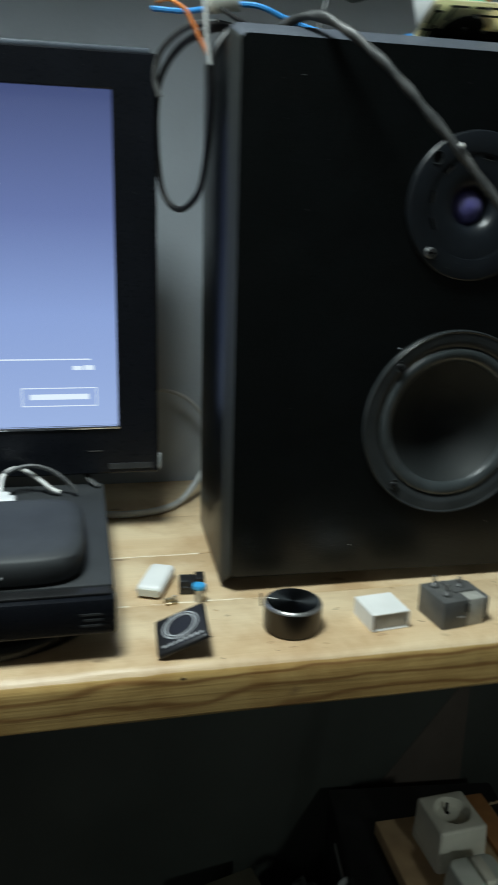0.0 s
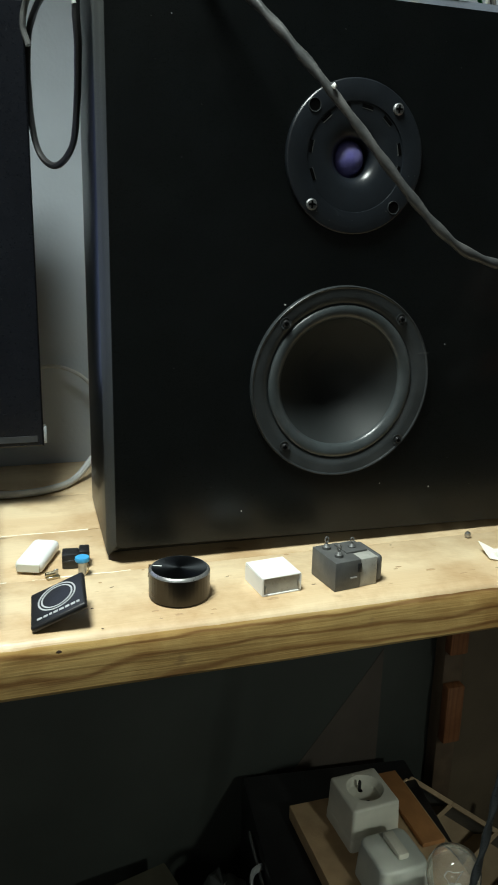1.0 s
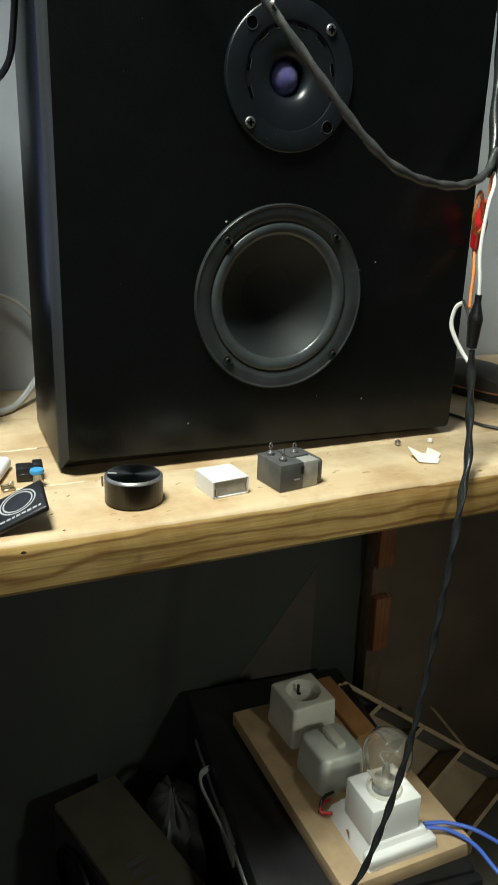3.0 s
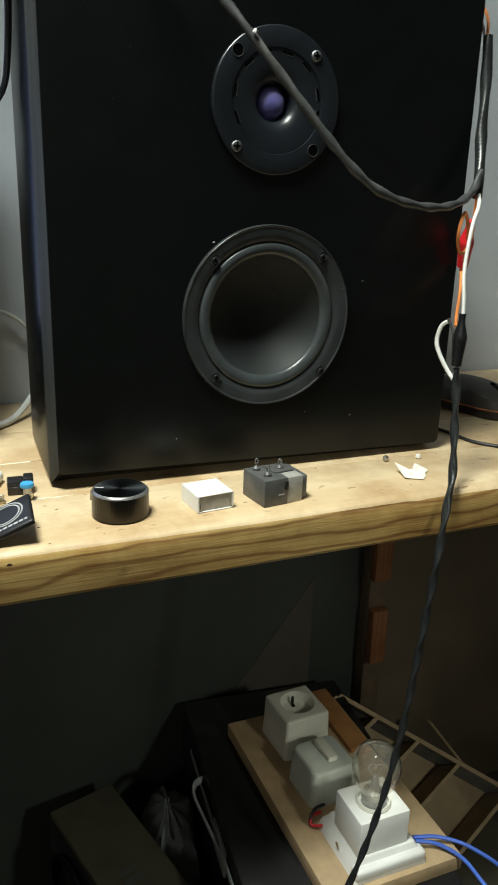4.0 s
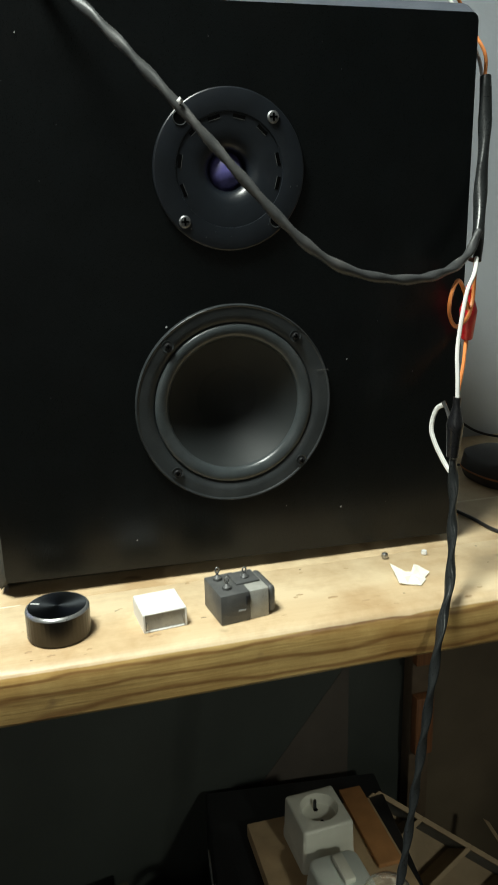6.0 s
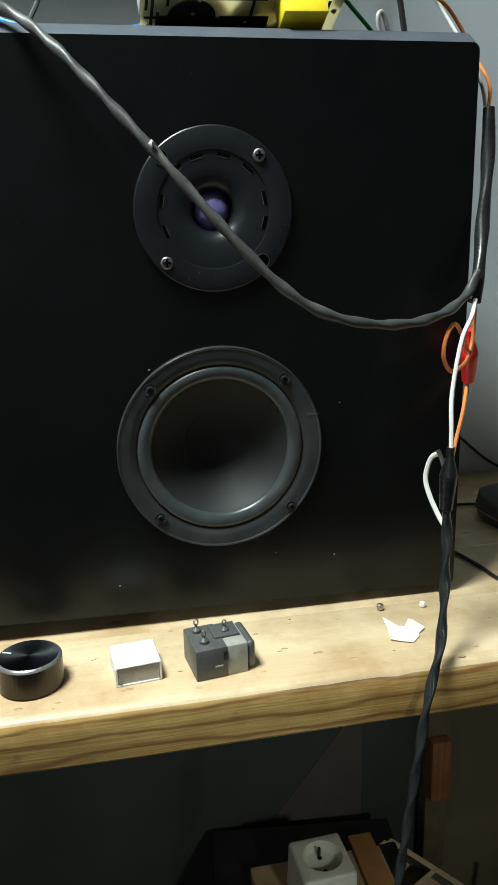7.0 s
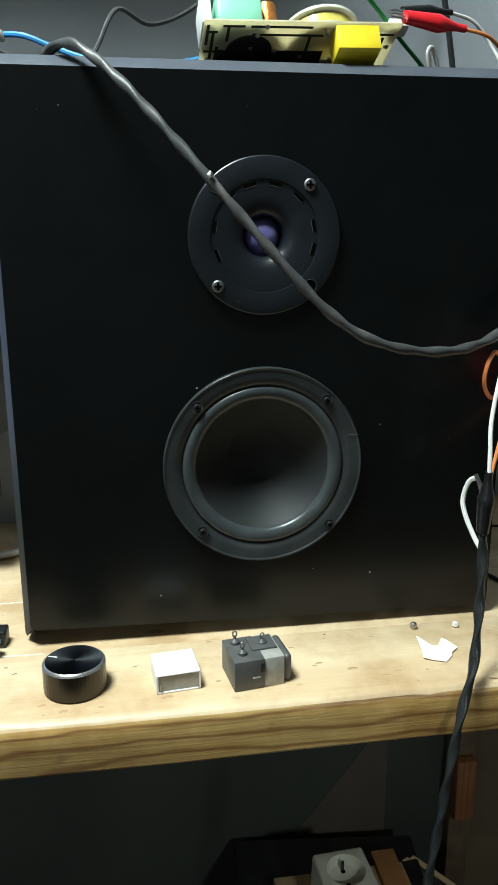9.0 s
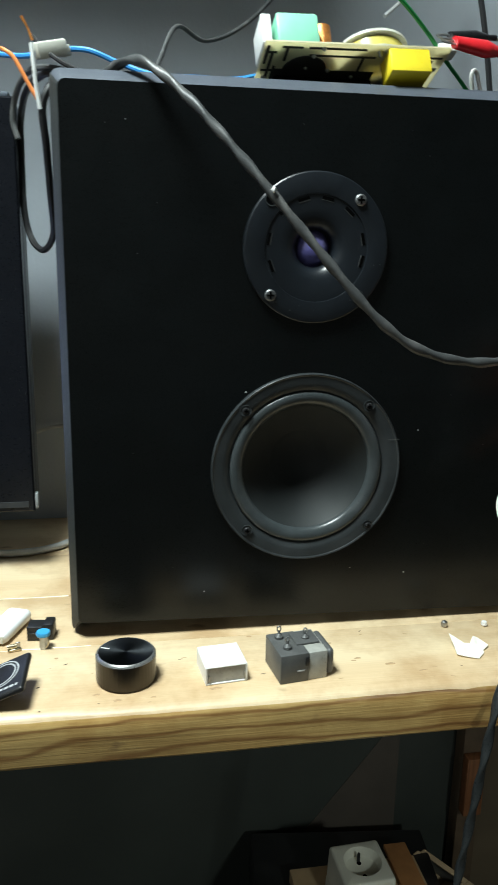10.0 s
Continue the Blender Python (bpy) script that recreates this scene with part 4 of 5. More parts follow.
def relay():
    ob = thing("relay", pose(0.2555, 0.4725, SHELF, 0, 0, 8), "grey plastic relay block with metal terminals lying on the shelf", "relay")
    W, D, H = 0.0365, 0.034, 0.0225
    part("housing", box(0, W * 0.60, 0, D, 0, H, 0.0008), GREYP, ob)
    part("cover", box(W * 0.60, W, 0.0006, D, 0, H - 0.0004, 0.0008), CLEARG, ob, "smoky translucent end cover")
    part("cap", box(W, W + 0.0062, 0.002, D - 0.0005, 0.001, H - 0.0012, 0.0029, 3), GREYP, ob, "rounded dark end")
    part("raised_plate", box(W * 0.45, W * 0.95, 0.012, D - 0.004, H - 0.0005, H + 0.0012, 0.0005), GREYP, ob)
    part("step", box(W * 0.52, W * 0.60, -0.0008, 0.004, H - 0.010, H - 0.003, 0.0003), BLACK, ob)
    part("mark", box(0.013, 0.0185, -0.0003, 0.0002, 0.0085, 0.0095), INK, ob, smooth=False)
    for x, y, h in ((0.0075, 0.026, 0.010), (0.0085, 0.010, 0.0095), (0.026, 0.020, 0.009)):
        post = part("terminal_post", lathe([(0.0032, H - 0.0005), (0.0032, H + 0.002), (0.0022, H + 0.003), (0.0010, H + 0.004), (0.0009, H + h - 0.004), (0, H + h - 0.004)], 16, "Z", (x, y, 0)), GREYP, ob)
        ring = [(x + 0.0014 * math.cos(a), y, H + h - 0.0025 + 0.0022 * math.sin(a)) for a in np.linspace(-1.57, 4.5, 9)]
        part("eyelet", tube(ring, 0.00055, 6, 4), STEEL, post)
    return ob


def badge():
    """A thin plate propped up on one side."""
    ex, ey = Vector((0.0365, -0.004, 0.0165)), Vector((0.000, 0.036, 0.004))
    ux = ex.normalized()
    uz = ux.cross(ey).normalized()
    uy = uz.cross(ux)
    m = Matrix(((ux.x, uy.x, uz.x, 0.0450), (ux.y, uy.y, uz.y, 0.4665), (ux.z, uy.z, uz.z, SHELF + 0.0008), (0, 0, 0, 1)))
    ob = thing("badge", m, "black square loudspeaker badge with a pale ring, propped on one side", "badge")
    S = 0.0385
    part("plate", box(0, S, 0, S, -0.0008, 0.004, 0.0019, 3), BLACK, ob)
    for r in (0.0135, 0.0112):
        part("ring", lathe([(r, 0.0040), (r, 0.0043), (r - 0.0011, 0.0043), (r - 0.0011, 0.0040)], 48, "Z", (S / 2, S * 0.58, 0)), INK, ob, "pale printed ring")
    for k, (a, b) in enumerate(((0.005, 0.0085), (0.0095, 0.0125), (0.0135, 0.0155), (0.0165, 0.0195), (0.0205, 0.0235), (0.0245, 0.0275), (0.0285, 0.0315), (0.0325, 0.0345))):
        part("print_bar", box(a, b, 0.0048, 0.0070, 0.0039, 0.0042), INK, ob, smooth=False)
    return ob


def white_adapter():
    ob = thing("plastic_housing", pose(0.0355, 0.5615, SHELF, 0, 0, -21), "small white rounded plastic housing on the shelf", "plastic housing")
    part("shell", box(0, 0.0215, 0, 0.046, 0.0003, 0.0105, 0.0044, 4), WHITE, ob)
    part("end_plate", box(0.002, 0.0195, -0.0006, 0.001, 0.002, 0.0085, 0.0005, 1), CREAM, ob)
    return ob


def black_plug():
    ob = thing("connector_plug", pose(0.0705, 0.561, SHELF, 0, 0, -6), "small black moulded plug on the shelf", "plug")
    part("body", box(0, 0.0125, 0, 0.014, 0, 0.0115, 0.001), BLACK, ob)
    part("latch", box(0.0125, 0.0205, 0.001, 0.015, 0, 0.0135, 0.0014), BLACK, ob)
    part("ridge", box(0.001, 0.0115, -0.0008, 0.0004, 0.0055, 0.007, 0.0003, 1), BLACK, ob)
    return ob


knob()
open_cap()
relay()
badge()
white_adapter()
black_plug()
trim = thing("trimmer", pose(0.0845, 0.5485, SHELF), "small blue trimmer resting beside the plug", "trimmer")
part("cap", lathe([(0, 0.011), (0.0052, 0.011), (0.0056, 0.0125), (0.0050, 0.0142), (0.002, 0.0146), (0, 0.014)], 20), CYAN, trim, "blue plastic cap")
part("stem", lathe([(0.0032, 0.0), (0.0032, 0.011)], 14), STEEL, trim)
part("leg", tube([(0.002, -0.002, 0.001), (0.004, -0.004, 0.006), (0.003, -0.002, 0.011)], 0.0006, 6, 4), BRASS, trim)
term = thing("brass_terminal", pose(0.0625, 0.5475, SHELF, 0, 0, 14), "tiny bent brass terminal on the shelf", "terminal")
part("base", box(-0.005, 0.005, -0.003, 0.003, 0, 0.0022, 0.0005, 1), BRASS, term)
part("ear", box(0.001, 0.0045, -0.0008, 0.0008, 0.0022, 0.0065, 0.0004, 1), STEEL, term)
part("barrel", lathe([(0.0018, -0.004), (0.0018, 0.003), (0, 0.003)], 12, "X", (-0.001, 0, 0.0036)), BRASS, term)


def scrap():
    """A torn scrap with two raised points and a creased middle."""
    bm = bmesh.new()
    outline = ((-11, 11, 8), (-6, 9, 5), (-3, 4.5, 3.2), (2, 3.5, 3.0), (6, 7.5, 6), (9, 7, 5), (15, 1, 1.5), (9, -3, 0.6), (7, -7, 0.6), (0, -13, 0.5), (-8, -9, 0.8), (-13, -6, 1.4), (-11, 2, 3))
    ring = [bm.verts.new((x * 0.001, y * 0.001, z * 0.001)) for x, y, z in outline]
    mid = [bm.verts.new((v.co.x * 0.5 + 0.0006 * math.sin(5 * i), v.co.y * 0.5, v.co.z * 0.45 + 0.0016 + 0.0008 * math.sin(3 * i))) for i, v in enumerate(ring)]
    c = bm.verts.new((0, 0, 0.0022))
    for i in range(len(ring)):
        j = (i + 1) % len(ring)
        bm.faces.new((ring[i], ring[j], mid[j], mid[i]))
        bm.faces.new((mid[i], mid[j], c))
    ob = solid("paper_scrap", bm, PAPER, pose(0.4135, 0.5010, SHELF, 0, 0, 4) @ Matrix.Scale(1.12, 4), "crumpled torn scrap of cream paper on the shelf", "paper", smooth=False)
    mod = ob.modifiers.new("thick", "SOLIDIFY")
    mod.thickness, mod.offset = 0.0004, 1
    return ob


scrap()
solid("metal_bead", lathe([(0.0012, 0.0), (0.0026, 0.0012), (0.0029, 0.0028), (0.0024, 0.0046), (0.001, 0.0055), (0, 0.0056)], 16), STEEL, pose(0.409, 0.540, SHELF), "tiny grey metal bead on the shelf", "bead")
solid("plastic_crumb", lathe([(0.0016, 0.0), (0.0028, 0.0014), (0.0022, 0.0040), (0, 0.0050)], 8), WHITE, pose(0.443, 0.537, SHELF), "tiny clear plastic crumb on the shelf", "crumb")


# ---- the mouse and the wires behind the loudspeaker ----
def mouse():
    """A computer mouse: a domed upper shell, a seam strip round it, an undercut base, a wheel in its slot."""
    ob = thing("computer_mouse", pose(0.607, 0.668, SHELF, 0, 0, 14), "dark computer mouse with an orange seam lying on the shelf", "mouse")
    n = 56
    def outline(k, inset):
        a = 2 * math.pi * k / n
        c, q = math.cos(a), math.sin(a)
        wide = 0.0325 * (1 - 0.10 * math.cos(2 * a) * (q < 0)) - inset
        return Vector((wide * math.copysign(abs(c) ** 0.72, c), (0.056 - inset) * math.copysign(abs(q) ** 0.80, q), 0))
    def crown(p):
        u, v = p.x / 0.0325, p.y / 0.056
        return 0.0135 + 0.0245 * max(0.0, 1 - abs(u) ** 2.4) ** 0.55 * max(0.0, 1 - abs(v - 0.12) ** 2.6 / 1.3) ** 0.8
    def shell(levels, cap):
        bm = bmesh.new()
        rows = [[bm.verts.new(outline(k, i) + Vector((0, 0, z))) for k in range(n)] for i, z in levels]
        if cap:
            for f in (0.94, 0.84, 0.70, 0.54, 0.38, 0.22, 0.08):
                rows.append([])
                for k in range(n):
                    p = outline(k, 0.0) * f
                    rows[-1].append(bm.verts.new((p.x, p.y, crown(p))))
        for a, b in zip(rows, rows[1:]):
            for k in range(n):
                bm.faces.new((a[k], a[(k + 1) % n], b[(k + 1) % n], b[k]))
        bm.faces.new(rows[0]), bm.faces.new(rows[-1])
        return bm
    part("base", shell(((0.006, 0.0004), (0.004, 0.002), (0.0016, 0.0070), (0.0012, 0.0112)), False), BLACK, ob)
    part("upper_shell", shell(((0.0010, 0.0126), (0.0, 0.0132)), True), MOUSE, ob, "dusty dark grey shell")
    seam = [outline(k * n / 28, 0.0004) + Vector((0, 0, 0.0119)) for k in range(29)]
    part("seam", tube(seam, 0.0009, 6, 3), PIPING, ob, "orange seam line")
    part("wheel_slot", tube([(0.0, -0.022, 0.0352), (0.0, -0.030, 0.0335), (0.0, -0.038, 0.0305)], 0.0028, 8, 6, 0.7), PIT, ob)
    part("wheel", lathe([(0.0, -0.0022), (0.0085, -0.0022), (0.0092, 0.0), (0.0085, 0.0022), (0.0, 0.0022)], 24, "X", (0.0, -0.031, 0.0270)), BLACK, ob)
    return ob


mouse()
wire("desk_wire", [(0.500, 0.645, SHELF + 0.0018), (0.512, 0.625, SHELF + 0.0018), (0.520, 0.592, SHELF + 0.0018), (0.527, 0.556, SHELF + 0.0018), (0.56, 0.525, SHELF + 0.0018), (0.62, 0.512, SHELF + 0.0018), (0.70, 0.53, SHELF + 0.0018)], 0.0017, WIRE_BLACK, "thin black wire lying on the shelf")
wire("desk_wire", [(0.505, 0.72, SHELF + 0.0018), (0.53, 0.738, SHELF + 0.0018), (0.564, 0.740, SHELF + 0.0018), (0.585, 0.738, SHELF + 0.0018), (0.610, 0.728, SHELF + 0.0022)], 0.0015, WIRE_BLACK, "thin black wire lying on the shelf")
wire("wall_wire", [(0.54, 0.838, 0.862), (0.58, 0.840, 0.828), (0.616, 0.840, 0.799), (0.668, 0.838, 0.758), (0.71, 0.80, SHELF + 0.0018)], 0.0016, WIRE_BLACK, "black wire against the wall")


# ---- the monitor ----
def monitor():
    MX1, MZ0, MZ1, MY = 0.0675, 0.8105, 1.168, 0.700
    MX0 = -0.560
    ob = thing("computer_monitor", pose(0, 0, 0), "glossy black computer monitor showing a blue screen", "monitor")
    SXa, SXb, SZa, SZb = MX0 + 0.04, 0.0315, 0.8560, 1.1395
    part("back_shell", box(MX0, MX1, MY + 0.004, MY + 0.045, MZ0, MZ1, 0.006), BLACK, ob)
    bm = bmesh.new()
    rings = []
    for x0, x1, z0, z1, y in ((MX0, MX1, MZ0, MZ1, MY + 0.006), (MX0, MX1, MZ0, MZ1, MY - 0.0045), (MX0 + 0.0015, MX1 - 0.0015, MZ0 + 0.0015, MZ1 - 0.0015, MY - 0.006),
                              (SXa - 0.001, SXb + 0.001, SZa - 0.001, SZb + 0.001, MY - 0.006), (SXa, SXb, SZa, SZb, MY - 0.005), (SXa, SXb, SZa, SZb, MY + 0.006)):
        rings.append([bm.verts.new(p) for p in ((x0, y, z0), (x1, y, z0), (x1, y, z1), (x0, y, z1))])
    for p, q in zip(rings, rings[1:]):
        for i in range(4):
            bm.faces.new((p[i], p[(i + 1) % 4], q[(i + 1) % 4], q[i]))
    part("bezel", bm, GLOSS, ob, "glossy black bezel", smooth=False)
    part("top_edge", box(MX0, MX1 - 0.004, MY - 0.004, MY + 0.03, MZ1 - 0.0005, MZ1 + 0.004, 0.0015), TOPEDGE, ob, "pale blue-grey top edge")
    part("lower_lip", box(SXa, SXb + 0.001, MY - 0.0075, MY - 0.004, SZa - 0.002, SZa + 0.0005, 0.0004), CHROME, ob, "bright line under the screen")
    scr = part("screen", box(SXa, SXb, MY - 0.001, MY + 0.002, SZa, SZb), screen_glow("lit_screen", SZa, SZb), ob, "lit blue screen", smooth=False)
    W = glow("lit_text", (0.85, 0.93, 1.0), 1.5)
    y0, y1 = MY - 0.0016, MY - 0.0009
    part("rule_line", box(SXa + 0.05, 0.0085, y0, y1, 0.9165, 0.9175), W, scr, smooth=False)
    part("text_bar", box(-0.0075, 0.0010, y0, y1, 0.9075, 0.9110), W, scr, smooth=False)
    part("text_bar", box(0.0025, 0.0110, y0, y1, 0.9075, 0.9115), W, scr, smooth=False)
    bx0, bx1, bz0, bz1 = -0.0525, 0.0130, 0.8745, 0.8915
    for a in ((bx0, bx1, bz1 - 0.0007, bz1), (bx0, bx1, bz0, bz0 + 0.0007), (bx0, bx0 + 0.0007, bz0, bz1), (bx1 - 0.0007, bx1, bz0, bz1)):
        part("button_outline", box(a[0], a[1], y0, y1, a[2], a[3]), W, scr, smooth=False)
    part("text_bar", box(-0.0455, 0.0060, y0, y1, 0.8808, 0.8856), W, scr, smooth=False)
    part("label_plate", box(0.022, 0.062, MY - 0.0068, MY - 0.0055, 0.8150, 0.8205), MATT, ob, smooth=False)
    part("power_mark", box(0.004, 0.016, MY - 0.0066, MY - 0.0055, 0.8325, 0.8333), DIMPRINT, ob, smooth=False)
    part("torn_corner", box(MX1 - 0.001, MX1 + 0.003, MY - 0.004, MY + 0.004, 0.8125, 0.8275, 0.001), SILVER, ob, "peeling film at the corner")
    part("stand_neck", box(-0.29, -0.21, MY + 0.01, MY + 0.045, SHELF + 0.01, MZ0 + 0.03, 0.004), BLACK, ob)
    part("stand_foot", box(-0.37, -0.13, MY - 0.06, MY + 0.09, SHELF, SHELF + 0.012, 0.004), BLACK, ob)
    return ob


monitor()
wire("white_cable", [(-0.10, 0.742, SHELF + 0.004), (0.0, 0.738, SHELF + 0.004), (0.04, 0.733, SHELF + 0.004), (0.075, 0.742, SHELF + 0.004), (0.100, 0.765, SHELF + 0.006), (0.128, 0.80, SHELF + 0.025)], 0.0036, WIRE_GREY, "pale grey cable lying behind the loudspeaker", "cable")
wire("wall_cable", [(0.03, 0.832, 0.832), (0.052, 0.835, 0.849), (0.080, 0.836, 0.8575), (0.104, 0.834, 0.853), (0.124, 0.83, 0.838), (0.15, 0.83, 0.80)], 0.0022, WIRE_GREY, "pale cable bowed against the wall", "cable")


# ---- the receiver and the box on it ----
def receiver():
    X0, X1, Y0, Y1, Z0, Z1 = -0.30, 0.0165, 0.476, 0.700, 0.7725, 0.800
    ob = thing("set_top_receiver", pose(0, 0, 0), "flat black set-top receiver with a dusty lid on the shelf", "receiver")
    part("lid", box(X0, X1, Y0 + 0.012, Y1, Z1 - 0.004, Z1, 0.0015), MATT, ob, "dusty black lid")
    part("body", box(X0, X1, Y0 + 0.012, Y1, Z0, Z1 - 0.0042, 0.001), BLACK, ob)
    part("front_panel", box(X0 - 0.001, X1 + 0.001, Y0 - 0.004, Y0 + 0.0118, Z0 - 0.002, Z1 - 0.003, 0.003), GLOSS, ob, "glossy black front")
    part("trim_strip", box(X0, X1 - 0.002, Y0 + 0.001, Y0 + 0.011, Z1 - 0.0031, Z1 - 0.001, 0.0006), BLACK, ob)
    part("base_foot", lathe([(0, SHELF + 0.0003), (0.0800, SHELF + 0.0003), (0.0838, SHELF + 0.0030), (0.0845, SHELF + 0.0075), (0.0830, SHELF + 0.0130), (0.0770, SHELF + 0.0175), (0, SHELF + 0.0190)], 64, "Z", (-0.070, 0.5625, 0)), VINYL, ob, "round black foot")
    for k in range(3):
        part("print_bar", box(-0.006 + 0.002 * (k == 1), 0.008, Y0 - 0.0045, Y0 - 0.0038, Z0 + 0.005 + 0.004 * k, Z0 + 0.0066 + 0.004 * k), MATT, ob, smooth=False)
    for x in (-0.27, -0.03):
        for y in (0.53, 0.67):
            part("foot", lathe([(0, SHELF), (0.009, SHELF), (0.010, Z0), (0, Z0)], 16, "Z", (x, y, 0)), BLACK, ob)
    return ob


receiver()


def tv_box():
    ob = thing("media_box", pose(-0.062, 0.548, 0.800), "matt black rounded media player on the receiver", "media player")
    bm = bmesh.new()
    prof = [(0.86, 0.0006), (0.97, 0.002), (1.0, 0.006), (1.0, 0.014), (0.985, 0.0185), (0.95, 0.0205), (0.80, 0.0215), (0.0, 0.022)]
    rows = []
    n = 64
    for s, z in prof:
        row = []
        for i in range(n):
            a = 2 * math.pi * i / n
            c, q = math.cos(a), math.sin(a)
            e = 0.42
            row.append(bm.verts.new((0.0605 * s * math.copysign(abs(c) ** e, c), 0.0605 * s * math.copysign(abs(q) ** e, q), z)))
        rows.append(row)
    for a, b in zip(rows, rows[1:]):
        for i in range(n):
            bm.faces.new((a[i], a[(i + 1) % n], b[(i + 1) % n], b[i]))
    bm.faces.new(rows[0])
    bmesh.ops.remove_doubles(bm, verts=bm.verts, dist=0.0002)
    part("shell", bm, MATT, ob)
    part("light_mark", box(-0.002, 0.006, -0.0612, -0.0598, 0.0085, 0.0100), INK, ob, smooth=False)
    return ob


tv_box()
plug = thing("cable_plug", pose(-0.070, 0.617, 0.800), "white plug pushed into the back of the media player", "plug")
part("body", box(-0.014, 0.014, -0.006, 0.012, 0.004, 0.018, 0.003), WHITE, plug)
part("collar", box(-0.008, 0.008, 0.012, 0.026, 0.006, 0.016, 0.002), WHITE, plug)
wire("white_cable", [(-0.070, 0.640, 0.812), (-0.070, 0.668, 0.820), (-0.058, 0.682, 0.823), (-0.042, 0.680, 0.814), (-0.030, 0.672, 0.806), (-0.022, 0.668, 0.8035)], 0.0021, WIRE_WHITE, "white cable curving behind the media player", "cable")
wire("grey_cable", [(-0.09, 0.665, 0.812), (-0.055, 0.675, 0.826), (-0.032, 0.676, 0.823), (-0.014, 0.670, 0.811), (-0.008, 0.665, 0.8032)], 0.0020, CABLE, "grey cable on the receiver", "cable")
wire("flat_ribbon", [(0.0, 0.705, 0.812), (0.004, 0.695, 0.806), (0.012, 0.685, 0.8022)], 0.0026, CABLE, "short grey ribbon behind the receiver", "cable", flat=0.3)


# ---- under the shelf ----
def dark_case():
    m = pose(0.2585, 0.4490, 0, 0, 0, -6.5)
    ob = thing("equipment_case", m, "tall black painted metal equipment case standing under the shelf", "case")
    W, D, H = 0.224, 0.372, 0.3165
    part("body", box(0, W, 0.012, D, 0.01, H, 0.004), CASE, ob)
    part("lid_lip", box(-0.002, W + 0.002, 0.0, 0.0118, H - 0.05, H - 0.002, 0.003), CASE, ob)
    part("front_door", box(0.004, W - 0.004, -0.006, 0.0115, 0.02, H - 0.055, 0.003), BLACK, ob)
    part("handle_bar", tube([(0.03, -0.008, H - 0.062), (0.06, -0.012, H - 0.060), (0.11, -0.008, H - 0.058)], 0.0025, 8, 5), STEEL, ob, "thin steel handle")
    part("latch", box(0.10, 0.118, -0.010, -0.0065, H - 0.085, H - 0.07, 0.002), STEEL, ob)
    part("side_strip", box(-0.0045, -0.0022, 0.02, 0.30, H - 0.028, H - 0.02, 0.0008), SILVER, ob, "pale edge strip")
    part("carry_handle", tube([(-0.001, 0.238, H - 0.014), (-0.015, 0.222, H - 0.006), (-0.020, 0.203, H - 0.004), (-0.016, 0.180, H - 0.010), (-0.008, 0.152, H - 0.022), (-0.001, 0.130, H - 0.030)], 0.0042, 10, 8, 0.45), SILVER, ob, "grey plastic handle")
    part("handle_plate", box(-0.0035, -0.0002, 0.125, 0.178, H - 0.052, H - 0.016, 0.0012), SILVER, ob, "grey handle plate")
    for x in (0.03, W - 0.03):
        for y in (0.04, D - 0.04):
            part("foot", lathe([(0, 0), (0.012, 0), (0.013, 0.0098), (0, 0.0098)], 12, "Z", (x, y, 0)), BLACK, ob)
    return ob


dark_case()


def light_patch():
    """A thin brown sheet with one slanting edge, imitating a patch of light on the panel behind the case."""
    bm = bmesh.new()
    y0, y1 = WALL_Y - 0.0088, WALL_Y - 0.0081
    outline = ((0.345, 0.0), (0.503, 0.0), (0.503, 0.462), (0.488, 0.440), (0.430, 0.362), (0.345, 0.250))
    near, far = [bm.verts.new((x, y0, z)) for x, z in outline], [bm.verts.new((x, y1, z)) for x, z in outline]
    bm.faces.new(near), bm.faces.new(far)
    for i in range(len(outline)):
        j = (i + 1) % len(outline)
        bm.faces.new((near[i], near[j], far[j], far[i]))
    return solid("light_patch_sheet", bm, LIGHT_PATCH, Matrix(), "thin brown sheet imitating a dim patch of light on the dark panel", "board", smooth=False)


light_patch()
BT = 0.335
plate = bmesh.new()
box(0.3335, 0.4885, 0.452, 0.7325, 0.3168, BT, 0.0012, into=plate)
solid("mounting_board", plate, PLY, Matrix(), "pale plywood board lying on the black case", "board")
solid("hardboard_strip", box(0, 0.028, 0, 0.12, 0, 0.006, 0.001), MDF, pose(0.455, 0.628, BT + 0.0003, 0, 0, 0), "orange hardboard strip on the plywood board", "board")


